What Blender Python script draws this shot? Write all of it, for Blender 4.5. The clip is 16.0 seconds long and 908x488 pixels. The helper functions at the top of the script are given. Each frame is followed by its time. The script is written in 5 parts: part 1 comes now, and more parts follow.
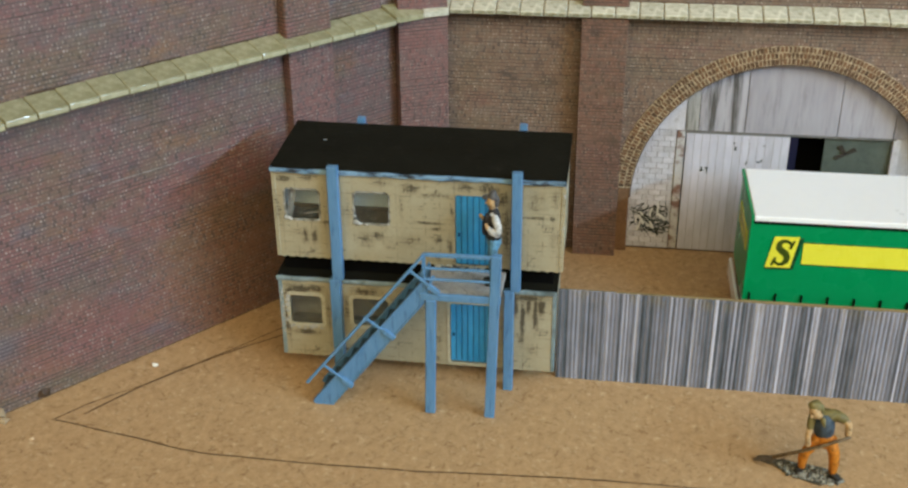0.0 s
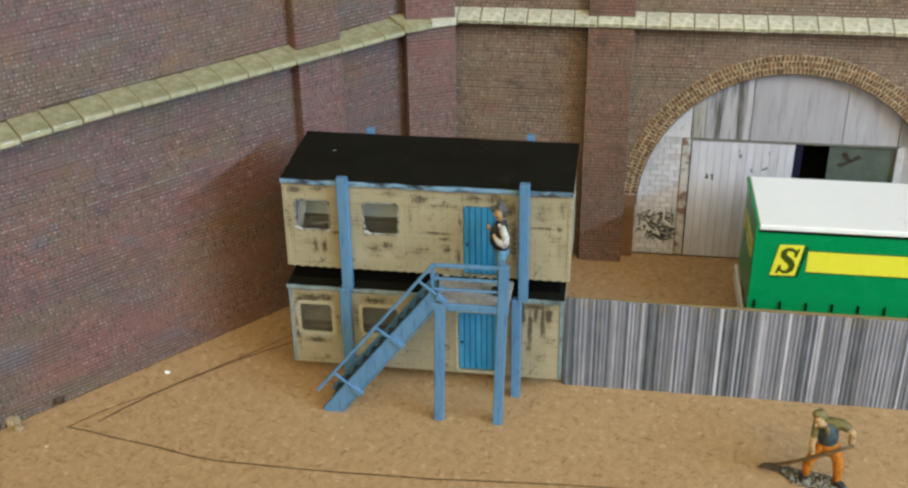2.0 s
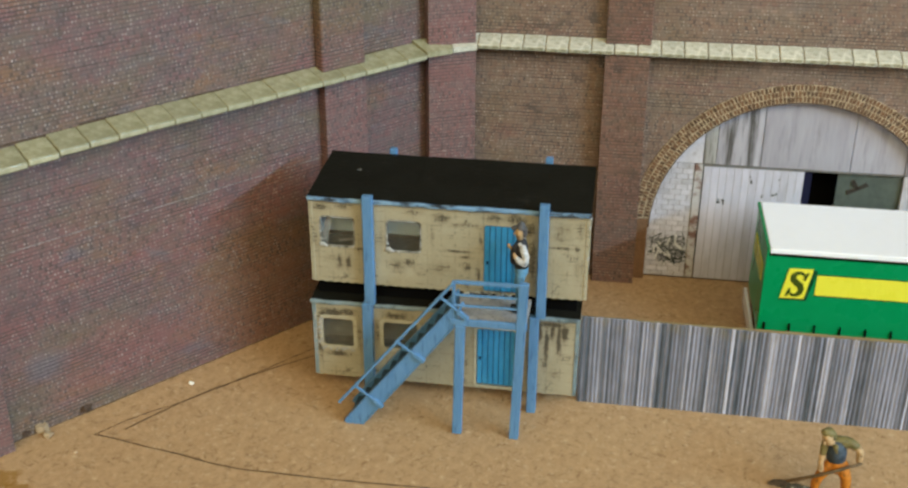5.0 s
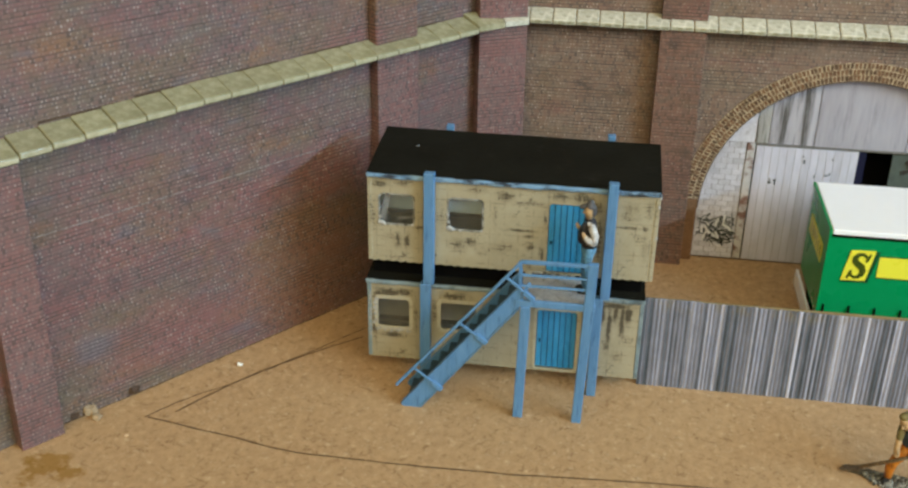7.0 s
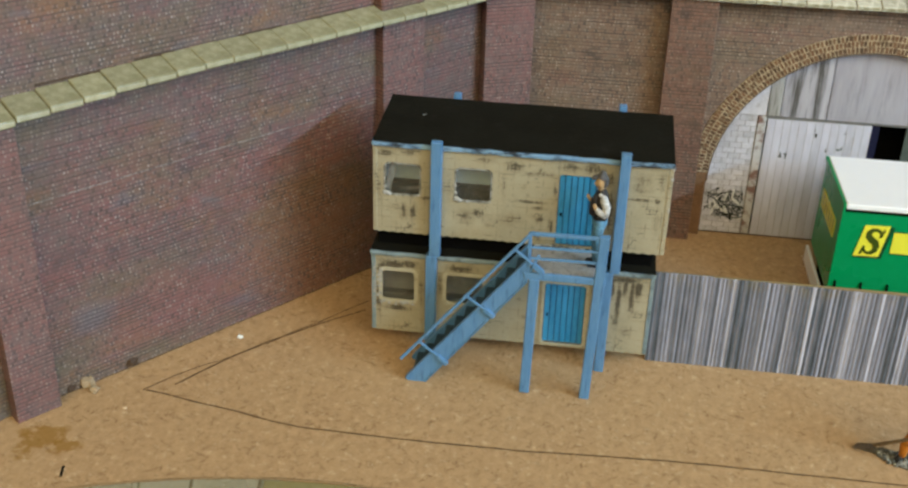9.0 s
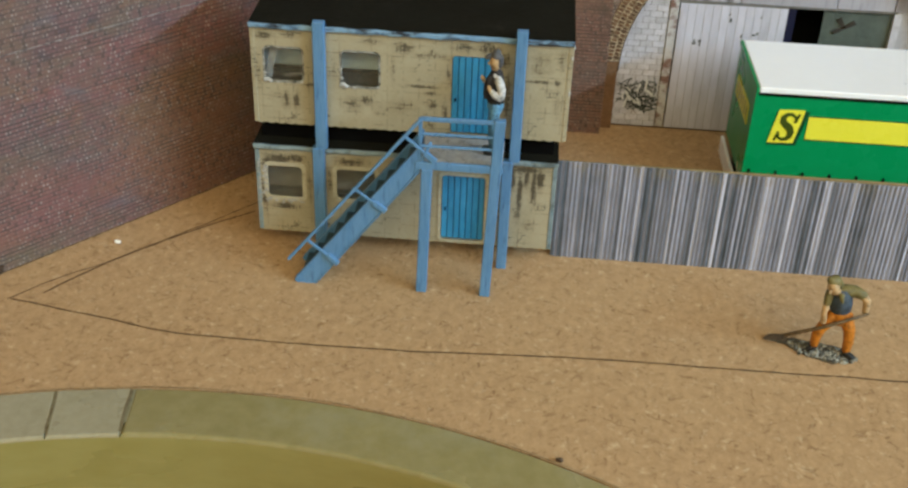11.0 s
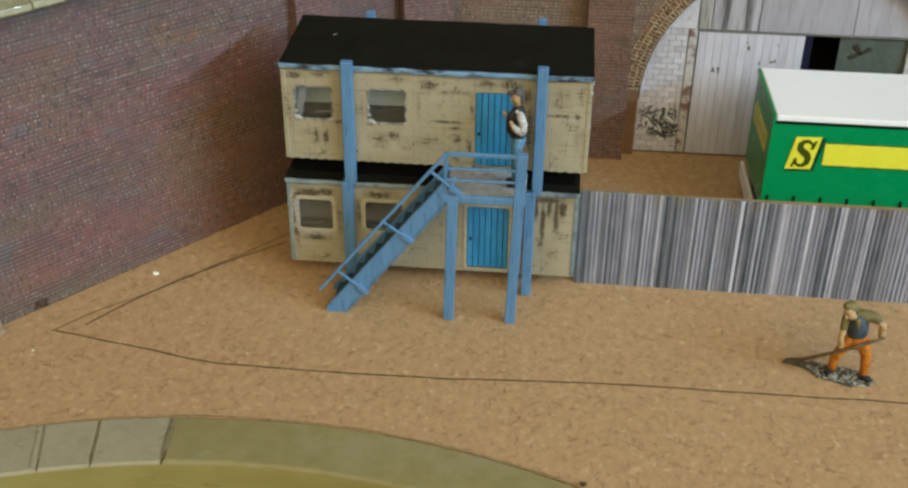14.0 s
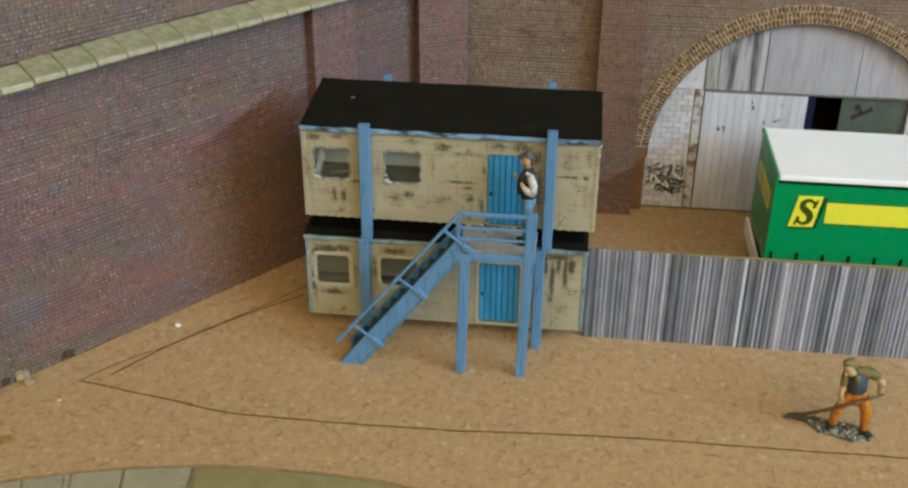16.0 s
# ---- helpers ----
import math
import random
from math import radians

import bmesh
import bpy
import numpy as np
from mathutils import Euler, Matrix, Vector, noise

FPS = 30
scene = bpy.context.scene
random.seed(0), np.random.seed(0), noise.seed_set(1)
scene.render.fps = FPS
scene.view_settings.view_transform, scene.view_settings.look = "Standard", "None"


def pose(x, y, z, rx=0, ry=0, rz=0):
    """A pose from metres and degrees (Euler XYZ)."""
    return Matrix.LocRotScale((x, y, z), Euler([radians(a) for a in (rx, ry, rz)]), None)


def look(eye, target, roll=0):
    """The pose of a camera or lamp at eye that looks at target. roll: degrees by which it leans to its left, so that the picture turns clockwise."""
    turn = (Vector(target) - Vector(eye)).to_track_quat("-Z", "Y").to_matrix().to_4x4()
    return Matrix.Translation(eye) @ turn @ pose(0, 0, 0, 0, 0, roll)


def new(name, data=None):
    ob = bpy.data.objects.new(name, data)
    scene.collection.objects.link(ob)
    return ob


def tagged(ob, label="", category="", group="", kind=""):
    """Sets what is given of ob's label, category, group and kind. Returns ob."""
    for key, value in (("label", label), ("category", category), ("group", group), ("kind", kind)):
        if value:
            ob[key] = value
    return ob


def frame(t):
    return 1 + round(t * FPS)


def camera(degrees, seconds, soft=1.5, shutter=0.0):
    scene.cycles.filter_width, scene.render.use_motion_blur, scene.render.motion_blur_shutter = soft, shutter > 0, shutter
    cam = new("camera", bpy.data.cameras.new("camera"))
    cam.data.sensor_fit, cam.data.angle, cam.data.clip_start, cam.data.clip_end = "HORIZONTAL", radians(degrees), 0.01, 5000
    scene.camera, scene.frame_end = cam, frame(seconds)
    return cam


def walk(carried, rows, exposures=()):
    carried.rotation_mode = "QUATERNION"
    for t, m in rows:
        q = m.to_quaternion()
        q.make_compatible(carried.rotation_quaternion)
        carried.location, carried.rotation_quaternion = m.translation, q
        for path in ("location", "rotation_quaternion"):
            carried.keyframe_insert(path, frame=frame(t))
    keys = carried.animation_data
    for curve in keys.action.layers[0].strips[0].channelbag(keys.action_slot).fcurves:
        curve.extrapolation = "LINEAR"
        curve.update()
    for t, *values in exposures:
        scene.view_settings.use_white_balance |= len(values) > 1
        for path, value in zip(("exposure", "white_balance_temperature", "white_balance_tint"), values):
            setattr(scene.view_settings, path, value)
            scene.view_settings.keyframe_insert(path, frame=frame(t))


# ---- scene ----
cam = camera(44.1, 16.0, soft=2.5)
# eye and target in millimetres, lean in degrees
PATH = [
    (0, (141.183, -417.618, 284.336), (87.999, -65.233, 102.687), -0.53),
    (0.5, (142.460, -417.631, 288.550), (86.701, -66.403, 105.439), -1.09),
    (1, (140.913, -418.832, 290.361), (84.392, -67.956, 106.808), -1.04),
    (1.5, (141.852, -417.312, 288.141), (84.309, -67.554, 102.780), -1.58),
    (2, (140.954, -420.289, 292.535), (85.545, -68.970, 109.491), -0.79),
    (2.5, (136.434, -439.350, 308.019), (78.421, -83.080, 135.663), 0.62),
    (3, (136.291, -434.364, 302.954), (75.945, -82.045, 123.427), -0.25),
    (3.2, (136.346, -437.635, 304.648), (75.568, -84.857, 126.172), -0.03),
    (5.3, (133.047, -435.763, 296.733), (78.596, -80.513, 121.141), 0.35),
    (5.5, (129.910, -436.479, 296.781), (74.963, -81.790, 120.213), 0.78),
    (6, (125.380, -438.212, 294.675), (71.280, -83.231, 118.431), 1.10),
    (6.5, (117.935, -438.422, 291.173), (67.377, -83.622, 113.520), 1.84),
    (7, (97.527, -430.019, 290.196), (48.866, -76.897, 108.710), 0.96),
    (7.5, (82.500, -425.011, 285.018), (35.630, -75.387, 96.428), 1.98),
    (8, (87.988, -424.107, 285.269), (41.009, -73.523, 98.496), 1.61),
    (8.5, (91.411, -423.110, 285.882), (45.020, -72.490, 99.031), 1.41),
    (9, (90.468, -422.027, 282.551), (44.979, -72.207, 93.987), 1.63),
    (9.5, (87.328, -416.387, 272.560), (43.916, -69.915, 77.439), 1.46),
    (10, (98.624, -405.854, 260.860), (68.094, -63.920, 55.556), 2.09),
    (10.2, (101.656, -399.791, 255.490), (78.075, -59.898, 45.926), 2.39),
    (12.3, (114.385, -399.170, 257.064), (88.487, -60.740, 45.416), 1.51),
    (12.5, (114.938, -398.992, 258.004), (87.809, -60.971, 45.857), 1.28),
    (13, (115.472, -401.066, 260.352), (86.748, -61.949, 50.176), 1.28),
    (13.5, (110.315, -406.463, 264.425), (78.421, -66.617, 55.888), 0.88),
    (14, (110.859, -408.512, 268.792), (77.291, -67.653, 62.179), 0.57),
    (14.5, (111.399, -410.476, 272.463), (76.842, -67.844, 68.971), 0.66),
    (15, (110.692, -412.390, 274.540), (74.732, -69.177, 72.274), 0.87),
    (15.5, (112.220, -414.568, 279.054), (75.256, -70.381, 78.633), 0.40),
    (16, (112.208, -419.203, 283.261), (73.064, -71.882, 88.747), 0.46),
]
MM = 0.001
walk(cam, [(t, look(Vector(eye) * MM, Vector(target) * MM, roll)) for t, eye, target, roll in PATH],
     [(0.0, -0.05), (1.5, -0.04), (2.5, 0.01), (8.0, 0.0), (10.0, -0.03), (12.5, -0.17), (16.0, -0.16)])

# ---------------------------------------------------------------- light
world = bpy.data.worlds.new("world")
scene.world = world
world.use_nodes = True
wn = world.node_tree.nodes
sky = wn.new("ShaderNodeTexSky")
sky.sky_type, sky.sun_disc, sky.sun_elevation, sky.sun_rotation = "NISHITA", False, radians(35), radians(150)
world.node_tree.links.new(sky.outputs[0], wn["Background"].inputs[0])
wn["Background"].inputs[1].default_value = 0.1


def area_lamp(name, eye, target, wide, high, energy, colour):
    """An area lamp set in an opening of the unseen room."""
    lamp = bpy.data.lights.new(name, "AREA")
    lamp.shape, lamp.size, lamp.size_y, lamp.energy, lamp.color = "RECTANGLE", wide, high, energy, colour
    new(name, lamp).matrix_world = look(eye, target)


area_lamp("east_window_daylight", (1.72, -0.95, 0.87), (0.0, -0.95, 0.87), 1.35, 0.07, 60.0, (0.43, 0.67, 0.87))
# added fill from an unseen high source, brightens the level surfaces
area_lamp("east_upper_fill", (1.72, -1.20, 1.75), (0.1, 0.0, 0.05), 2.0, 0.7, 20.0, (0.95, 0.91, 0.81))
# added warm fill standing in for unseen room light
area_lamp("south_warm_fill", (0.28, -2.35, 1.76), (0.1, 0.12, 0.0), 4.1, 1.5, 60.0, (0.985, 0.80, 0.355))

# ---------------------------------------------------------------- materials
CM = 0.01


class Nodes:
    """Short hand for a node material."""

    def __init__(self, name):
        self.m = bpy.data.materials.new(name)
        self.m.use_nodes = True
        self.t = self.m.node_tree
        self.n = self.t.nodes
        self.b = self.n["Principled BSDF"]

    def add(self, kind, **inputs):
        node = self.n.new("ShaderNode" + kind)
        for key, value in inputs.items():
            socket = node.inputs[int(key[1:])] if key[0] == "i" and key[1:].isdigit() else node.inputs[key.replace("_", " ")]
            self.put(socket, value)
        return node

    def put(self, socket, value):
        if hasattr(value, "is_output"):
            self.t.links.new(value, socket)
        else:
            if isinstance(value, tuple) and len(value) == 3 and socket.type == "RGBA":
                value = (*value, 1)
            socket.default_value = value

    def coords(self, which="Object", scale=(1, 1, 1), shift=(0, 0, 0)):
        tc = self.add("TexCoord")
        mp = self.add("Mapping", Vector=tc.outputs[which], Scale=scale, Location=shift)
        return mp.outputs[0]

    def noise(self, vec, scale, detail=4.0, rough=0.6, lo=0.35, hi=0.65):
        nz = self.add("TexNoise", Vector=vec, Scale=scale, Detail=detail, Roughness=rough)
        return self.ramp(nz.outputs[0], lo, hi)

    def ramp(self, value, lo, hi, a=0.0, b=1.0):
        r = self.add("MapRange", Value=value, From_Min=lo, From_Max=hi, To_Min=a, To_Max=b)
        r.clamp = True
        return r.outputs[0]

    def math(self, op, a, b=0.0):
        node = self.add("Math", i0=a, i1=b)
        node.operation = op
        return node.outputs[0]

    def mix(self, fac, a, b, blend="MIX"):
        node = self.n.new("ShaderNodeMix")
        node.data_type, node.blend_type = "RGBA", blend
        self.put(node.inputs[0], fac)
        self.put(node.inputs[6], a)
        self.put(node.inputs[7], b)
        return node.outputs[2]

    def bump(self, height, strength=0.4, depth=0.0002):
        node = self.add("Bump", Height=height, Strength=strength, Distance=depth)
        self.put(self.b.inputs["Normal"], node.outputs[0])

    def done(self, colour, rough=0.6, metal=0.0, spec=0.5):
        self.put(self.b.inputs["Base Color"], colour)
        self.put(self.b.inputs["Roughness"], rough)
        self.put(self.b.inputs["Metallic"], metal)
        self.put(self.b.inputs["Specular IOR Level"], spec)
        return self.m


def painted(name, a, b, grime=(0.03, 0.025, 0.02), dirty=0.3, rough=0.55, grain=900.0, patch=90.0, bump=0.3, stretch=(1, 1, 1), spec=0.4, vary=0.0, cover=(0.52, 0.75)):
    """Brush-painted or printed surface: two tones mixed at two scales, with patches of grime or painted sheen over it.
    """
    k = Nodes(name)
    v = k.coords(scale=stretch)
    fine = k.noise(v, grain)
    broad = k.noise(v, patch, lo=0.3, hi=0.7)
    colour = k.mix(k.math("ADD", k.math("MULTIPLY", fine, 0.45), k.math("MULTIPLY", broad, 0.55)), a, b)
    if dirty:
        spot = k.math("MULTIPLY", k.noise(v, patch * 1.7, 6.0, 0.7, *cover), dirty)
        colour = k.mix(spot, colour, grime)
    if vary:
        info = k.add("ObjectInfo")
        colour = k.mix(k.ramp(info.outputs["Random"], 0, 1, 0, vary), colour, (0.02, 0.02, 0.02))
    k.bump(fine, bump)
    return k.done(colour, k.ramp(broad, 0, 1, rough - 0.08, rough + 0.1), 0.0, spec)


def brick_print(name, tones, mortar, row=0.0018, unit=0.0046, patch=25.0, stain=0.35, hues=(), areas=()):
    """Printed brick paper on card: courses of long bricks and dark headers, pale joints, broad tinted areas."""
    k = Nodes(name)
    xyz = k.add("SeparateXYZ", Vector=k.add("TexCoord").outputs["Object"])
    flat = k.add("CombineXYZ", X=k.math("ADD", xyz.outputs[0], xyz.outputs[1]), Y=xyz.outputs[2]).outputs[0]
    wob = k.add("TexNoise", Vector=flat, Scale=260.0, Detail=3.0)
    v = k.add("MixRGB", Fac=0.0006, Color1=flat, Color2=wob.outputs["Color"]).outputs[0]
    uv = k.add("SeparateXYZ", Vector=v)
    course = k.math("DIVIDE", uv.outputs[1], row)
    line = k.math("FLOOR", course)
    odd = k.math("ADD", k.math("MULTIPLY", k.math("FLOORED_MODULO", line, 2.0), 0.5), k.math("MULTIPLY", k.add("TexWhiteNoise", Vector=k.add("CombineXYZ", X=line).outputs[0]).outputs["Value"], 0.45))
    run = k.math("ADD", k.math("DIVIDE", uv.outputs[0], unit), odd)
    at = k.math("FRACT", run)
    header = k.math("GREATER_THAN", at, 0.66)
    cell = k.add("CombineXYZ", X=k.math("FLOOR", run), Y=line, Z=header).outputs[0]
    one = k.add("TexWhiteNoise", Vector=cell).outputs["Value"]
    # joints: upright ones beside each header, level ones between the courses
    upright = k.math("MAXIMUM", k.ramp(k.math("ABSOLUTE", k.math("SUBTRACT", at, 0.66)), 0.05, 0.12, 1.0, 0.0),
                     k.ramp(k.math("ABSOLUTE", k.math("SUBTRACT", at, 0.5)), 0.39, 0.46, 0.0, 1.0))
    level = k.ramp(k.math("ABSOLUTE", k.math("SUBTRACT", k.math("FRACT", course), 0.5)), 0.33, 0.45)
    upright = k.math("MULTIPLY", upright, k.ramp(k.math("ABSOLUTE", k.math("SUBTRACT", k.math("FRACT", course), 0.55)), 0.16, 0.32, 1.0, 0.0))
    streak = k.add("Mapping", Vector=flat, Scale=(0.4, 1, 1)).outputs[0]
    broad = k.noise(streak, patch, 6.0, 0.7, 0.32, 0.68)
    blotch = k.noise(flat, patch * 4, 3.0, 0.6, 0.35, 0.65)
    pick = k.math("ADD", k.math("MULTIPLY", one, 0.26), k.math("ADD", k.math("MULTIPLY", broad, 0.46), k.math("MULTIPLY", blotch, 0.28)))
    ramp = k.add("ValToRGB", Fac=pick)
    el = ramp.color_ramp.elements
    el[0].color, el[1].color = (*tones[0], 1), (*tones[-1], 1)
    el[0].position, el[1].position = 0.15, 0.85
    for n, tone in enumerate(tones[1:-1]):
        el.new(0.15 + 0.7 * (n + 1) / (len(tones) - 1)).color = (*tone, 1)
    colour = ramp.outputs[0]
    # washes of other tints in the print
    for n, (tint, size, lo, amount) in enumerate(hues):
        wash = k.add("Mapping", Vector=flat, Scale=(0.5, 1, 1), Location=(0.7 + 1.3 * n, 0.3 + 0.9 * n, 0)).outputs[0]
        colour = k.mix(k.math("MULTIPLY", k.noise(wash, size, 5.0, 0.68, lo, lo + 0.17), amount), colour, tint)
    # large tinted areas of the sheet
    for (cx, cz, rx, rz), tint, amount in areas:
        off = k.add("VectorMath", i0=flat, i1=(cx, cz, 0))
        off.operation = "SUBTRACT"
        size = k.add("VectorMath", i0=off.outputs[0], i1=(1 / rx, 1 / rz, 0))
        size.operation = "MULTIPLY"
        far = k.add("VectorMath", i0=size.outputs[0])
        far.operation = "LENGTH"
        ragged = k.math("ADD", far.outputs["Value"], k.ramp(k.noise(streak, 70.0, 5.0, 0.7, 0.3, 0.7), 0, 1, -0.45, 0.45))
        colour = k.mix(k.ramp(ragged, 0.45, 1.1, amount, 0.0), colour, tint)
    dark = k.math("MULTIPLY", header, k.ramp(one, 0.25, 0.75))
    clear_print = k.noise(k.add("Mapping", Vector=flat, Location=(3.1, 2.2, 0)).outputs[0], 45.0, 4.0, 0.65, 0.33, 0.62)
    dark = k.math("MULTIPLY", dark, k.ramp(clear_print, 0, 1, 0.2, 0.6))
    colour = k.mix(dark, colour, tuple(c * 0.42 for c in tones[0]))
    worn = k.noise(v, 420.0, 4.0, 0.7, 0.38, 0.62)
    pale = k.math("MULTIPLY", k.math("MAXIMUM", k.math("MULTIPLY", upright, 0.85), k.math("MULTIPLY", level, 0.12)), k.math("MULTIPLY", worn, k.ramp(clear_print, 0, 1, 0.35, 0.95)))
    patchy = k.add("TexWhiteNoise", Vector=k.add("CombineXYZ", X=k.math("FLOOR", k.math("MULTIPLY", run, 2.0)), Y=line, Z=3.3).outputs[0]).outputs["Value"]
    pale = k.math("MULTIPLY", pale, k.ramp(patchy, 0.1, 0.9, 0.1, 1.15))
    colour = k.mix(pale, colour, mortar)
    # single courses ruled with a dark line
    chosen = k.ramp(k.add("TexWhiteNoise", Vector=k.add("CombineXYZ", X=line, Y=4.7).outputs[0]).outputs["Value"], 0.0, 0.7, 0.25, 1.0)
    rule = k.ramp(k.math("FRACT", course), 0.20, 0.36, 1.0, 0.0)
    ruled = k.math("MULTIPLY", k.math("MULTIPLY", rule, chosen), k.noise(streak, 60.0, 4.0, 0.65, 0.32, 0.60))
    colour = k.mix(k.math("MULTIPLY", ruled, 0.85), colour, tuple(c * 0.5 for c in tones[0]))
    dirt = k.math("MULTIPLY", k.noise(flat, 18.0, 6.0, 0.7, 0.5, 0.8), stain)
    colour = k.mix(dirt, colour, (0.075, 0.062, 0.050))
    k.bump(k.math("SUBTRACT", worn, level), 0.2, 0.0001)
    return k.done(colour, 0.6, 0.0, 0.35)


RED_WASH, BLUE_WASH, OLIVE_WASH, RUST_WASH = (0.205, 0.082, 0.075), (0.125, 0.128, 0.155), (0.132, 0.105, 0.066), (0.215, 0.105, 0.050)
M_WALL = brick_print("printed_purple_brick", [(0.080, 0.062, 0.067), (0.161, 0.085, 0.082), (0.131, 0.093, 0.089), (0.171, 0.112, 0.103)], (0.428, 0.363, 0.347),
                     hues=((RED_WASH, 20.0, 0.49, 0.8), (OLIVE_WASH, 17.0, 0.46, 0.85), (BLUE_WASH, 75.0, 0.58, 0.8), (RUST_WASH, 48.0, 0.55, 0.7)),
                     # the RUST_WASH area paints in the warm hue of the cabin's shadow
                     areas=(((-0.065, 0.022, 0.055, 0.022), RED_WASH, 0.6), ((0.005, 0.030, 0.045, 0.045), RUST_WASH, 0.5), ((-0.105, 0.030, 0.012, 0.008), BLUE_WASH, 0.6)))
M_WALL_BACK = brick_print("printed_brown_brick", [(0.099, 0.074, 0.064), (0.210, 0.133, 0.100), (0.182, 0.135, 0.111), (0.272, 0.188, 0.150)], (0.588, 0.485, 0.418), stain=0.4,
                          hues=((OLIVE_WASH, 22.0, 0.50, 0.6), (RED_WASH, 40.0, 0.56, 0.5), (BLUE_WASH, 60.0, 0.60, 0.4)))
M_PILASTER = brick_print("printed_red_brick", [(0.090, 0.061, 0.063), (0.194, 0.096, 0.088), (0.148, 0.094, 0.090), (0.214, 0.123, 0.110)], (0.408, 0.334, 0.316),
                         hues=((RED_WASH, 30.0, 0.50, 0.6), (BLUE_WASH, 60.0, 0.60, 0.4)))
M_PILASTER_BACK = brick_print("printed_russet_brick", [(0.088, 0.057, 0.048), (0.189, 0.102, 0.075), (0.143, 0.093, 0.075), (0.209, 0.126, 0.098)], (0.388, 0.294, 0.250),
                              hues=((RED_WASH, 30.0, 0.52, 0.5), (OLIVE_WASH, 40.0, 0.56, 0.5)))
M_SEAM = painted("brick_paper_joint", (0.20, 0.17, 0.16), (0.30, 0.27, 0.26), (0.05, 0.04, 0.04), 0.9, 0.6, 500, 260, 0.3, cover=(0.42, 0.6))
SEAM = 8.9
M_RAW_CARD = painted("brown_card_edge", (0.12, 0.06, 0.03), (0.17, 0.09, 0.045), dirty=0.3)
M_RAW_DARK = painted("dark_card_edge", (0.045, 0.024, 0.013), (0.085, 0.048, 0.027), dirty=0.3)
M_TANCARD = painted("tan_card_edge", (0.24, 0.17, 0.075), (0.34, 0.26, 0.13), dirty=0.3)
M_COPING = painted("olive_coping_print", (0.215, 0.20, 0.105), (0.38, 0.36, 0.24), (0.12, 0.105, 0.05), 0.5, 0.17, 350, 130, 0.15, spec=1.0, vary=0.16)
# back coping: paler print, whitened further for its glossy reflection
M_COPING_BACK = painted("sheen_paled_coping_print", (0.42, 0.40, 0.30), (0.72, 0.70, 0.62), (0.17, 0.16, 0.075), 0.5, 0.25, 350, 110, 0.15, spec=0.9, vary=0.16)
# coping fronts: lit edge put into the left, shade with highlight patches into the back
M_NOSING = painted("lit_coping_edge", (0.30, 0.28, 0.165), (0.50, 0.475, 0.34), (0.17, 0.15, 0.08), 0.5, 0.2, 350, 160, 0.15, spec=1.0, vary=0.2)
M_NOSING_BACK = painted("shaded_pale_coping_edge", (0.22, 0.21, 0.13), (0.40, 0.385, 0.28), (0.60, 0.59, 0.52), 0.7, 0.25, 350, 130, 0.15, spec=0.9, vary=0.2)
# kerb: grey reflection put into the colour, as pale patches and greyer stones
M_KERB = painted("sheen_mottled_kerb_print", (0.225, 0.188, 0.072), (0.305, 0.262, 0.122), (0.30, 0.275, 0.17), 0.6, 0.25, 150, 14, 0.05, spec=0.9, cover=(0.50, 0.70))
M_KERBSTONE = painted("sheen_greyed_kerb_print", (0.285, 0.255, 0.165), (0.365, 0.33, 0.23), (0.19, 0.17, 0.09), 0.4, 0.3, 400, 40, 0.1, spec=0.8)
M_KERB_FACE = painted("olive_edge_paint", (0.208, 0.180, 0.052), (0.268, 0.238, 0.086), (0.25, 0.235, 0.09), 0.35, 0.3, 60, 7, 0.02, stretch=(1, 1, 3.0), spec=0.7, cover=(0.45, 0.7))
M_SOFTJOINT = painted("pale_grey_joint", (0.22, 0.21, 0.22), (0.34, 0.33, 0.345), dirty=0.5)
M_JOINT = painted("dark_joint", (0.10, 0.085, 0.05), (0.16, 0.13, 0.08), dirty=0.2)
M_COPEJOINT = painted("olive_joint", (0.15, 0.138, 0.078), (0.26, 0.24, 0.15), dirty=0.3)
M_PLASTER = painted("room_plaster", (0.48, 0.40, 0.28), (0.54, 0.46, 0.33), dirty=0.05, grain=60, patch=3)
M_CARPET = painted("room_carpet", (0.20, 0.18, 0.16), (0.27, 0.25, 0.22), dirty=0.2, rough=0.9, grain=300, patch=8)


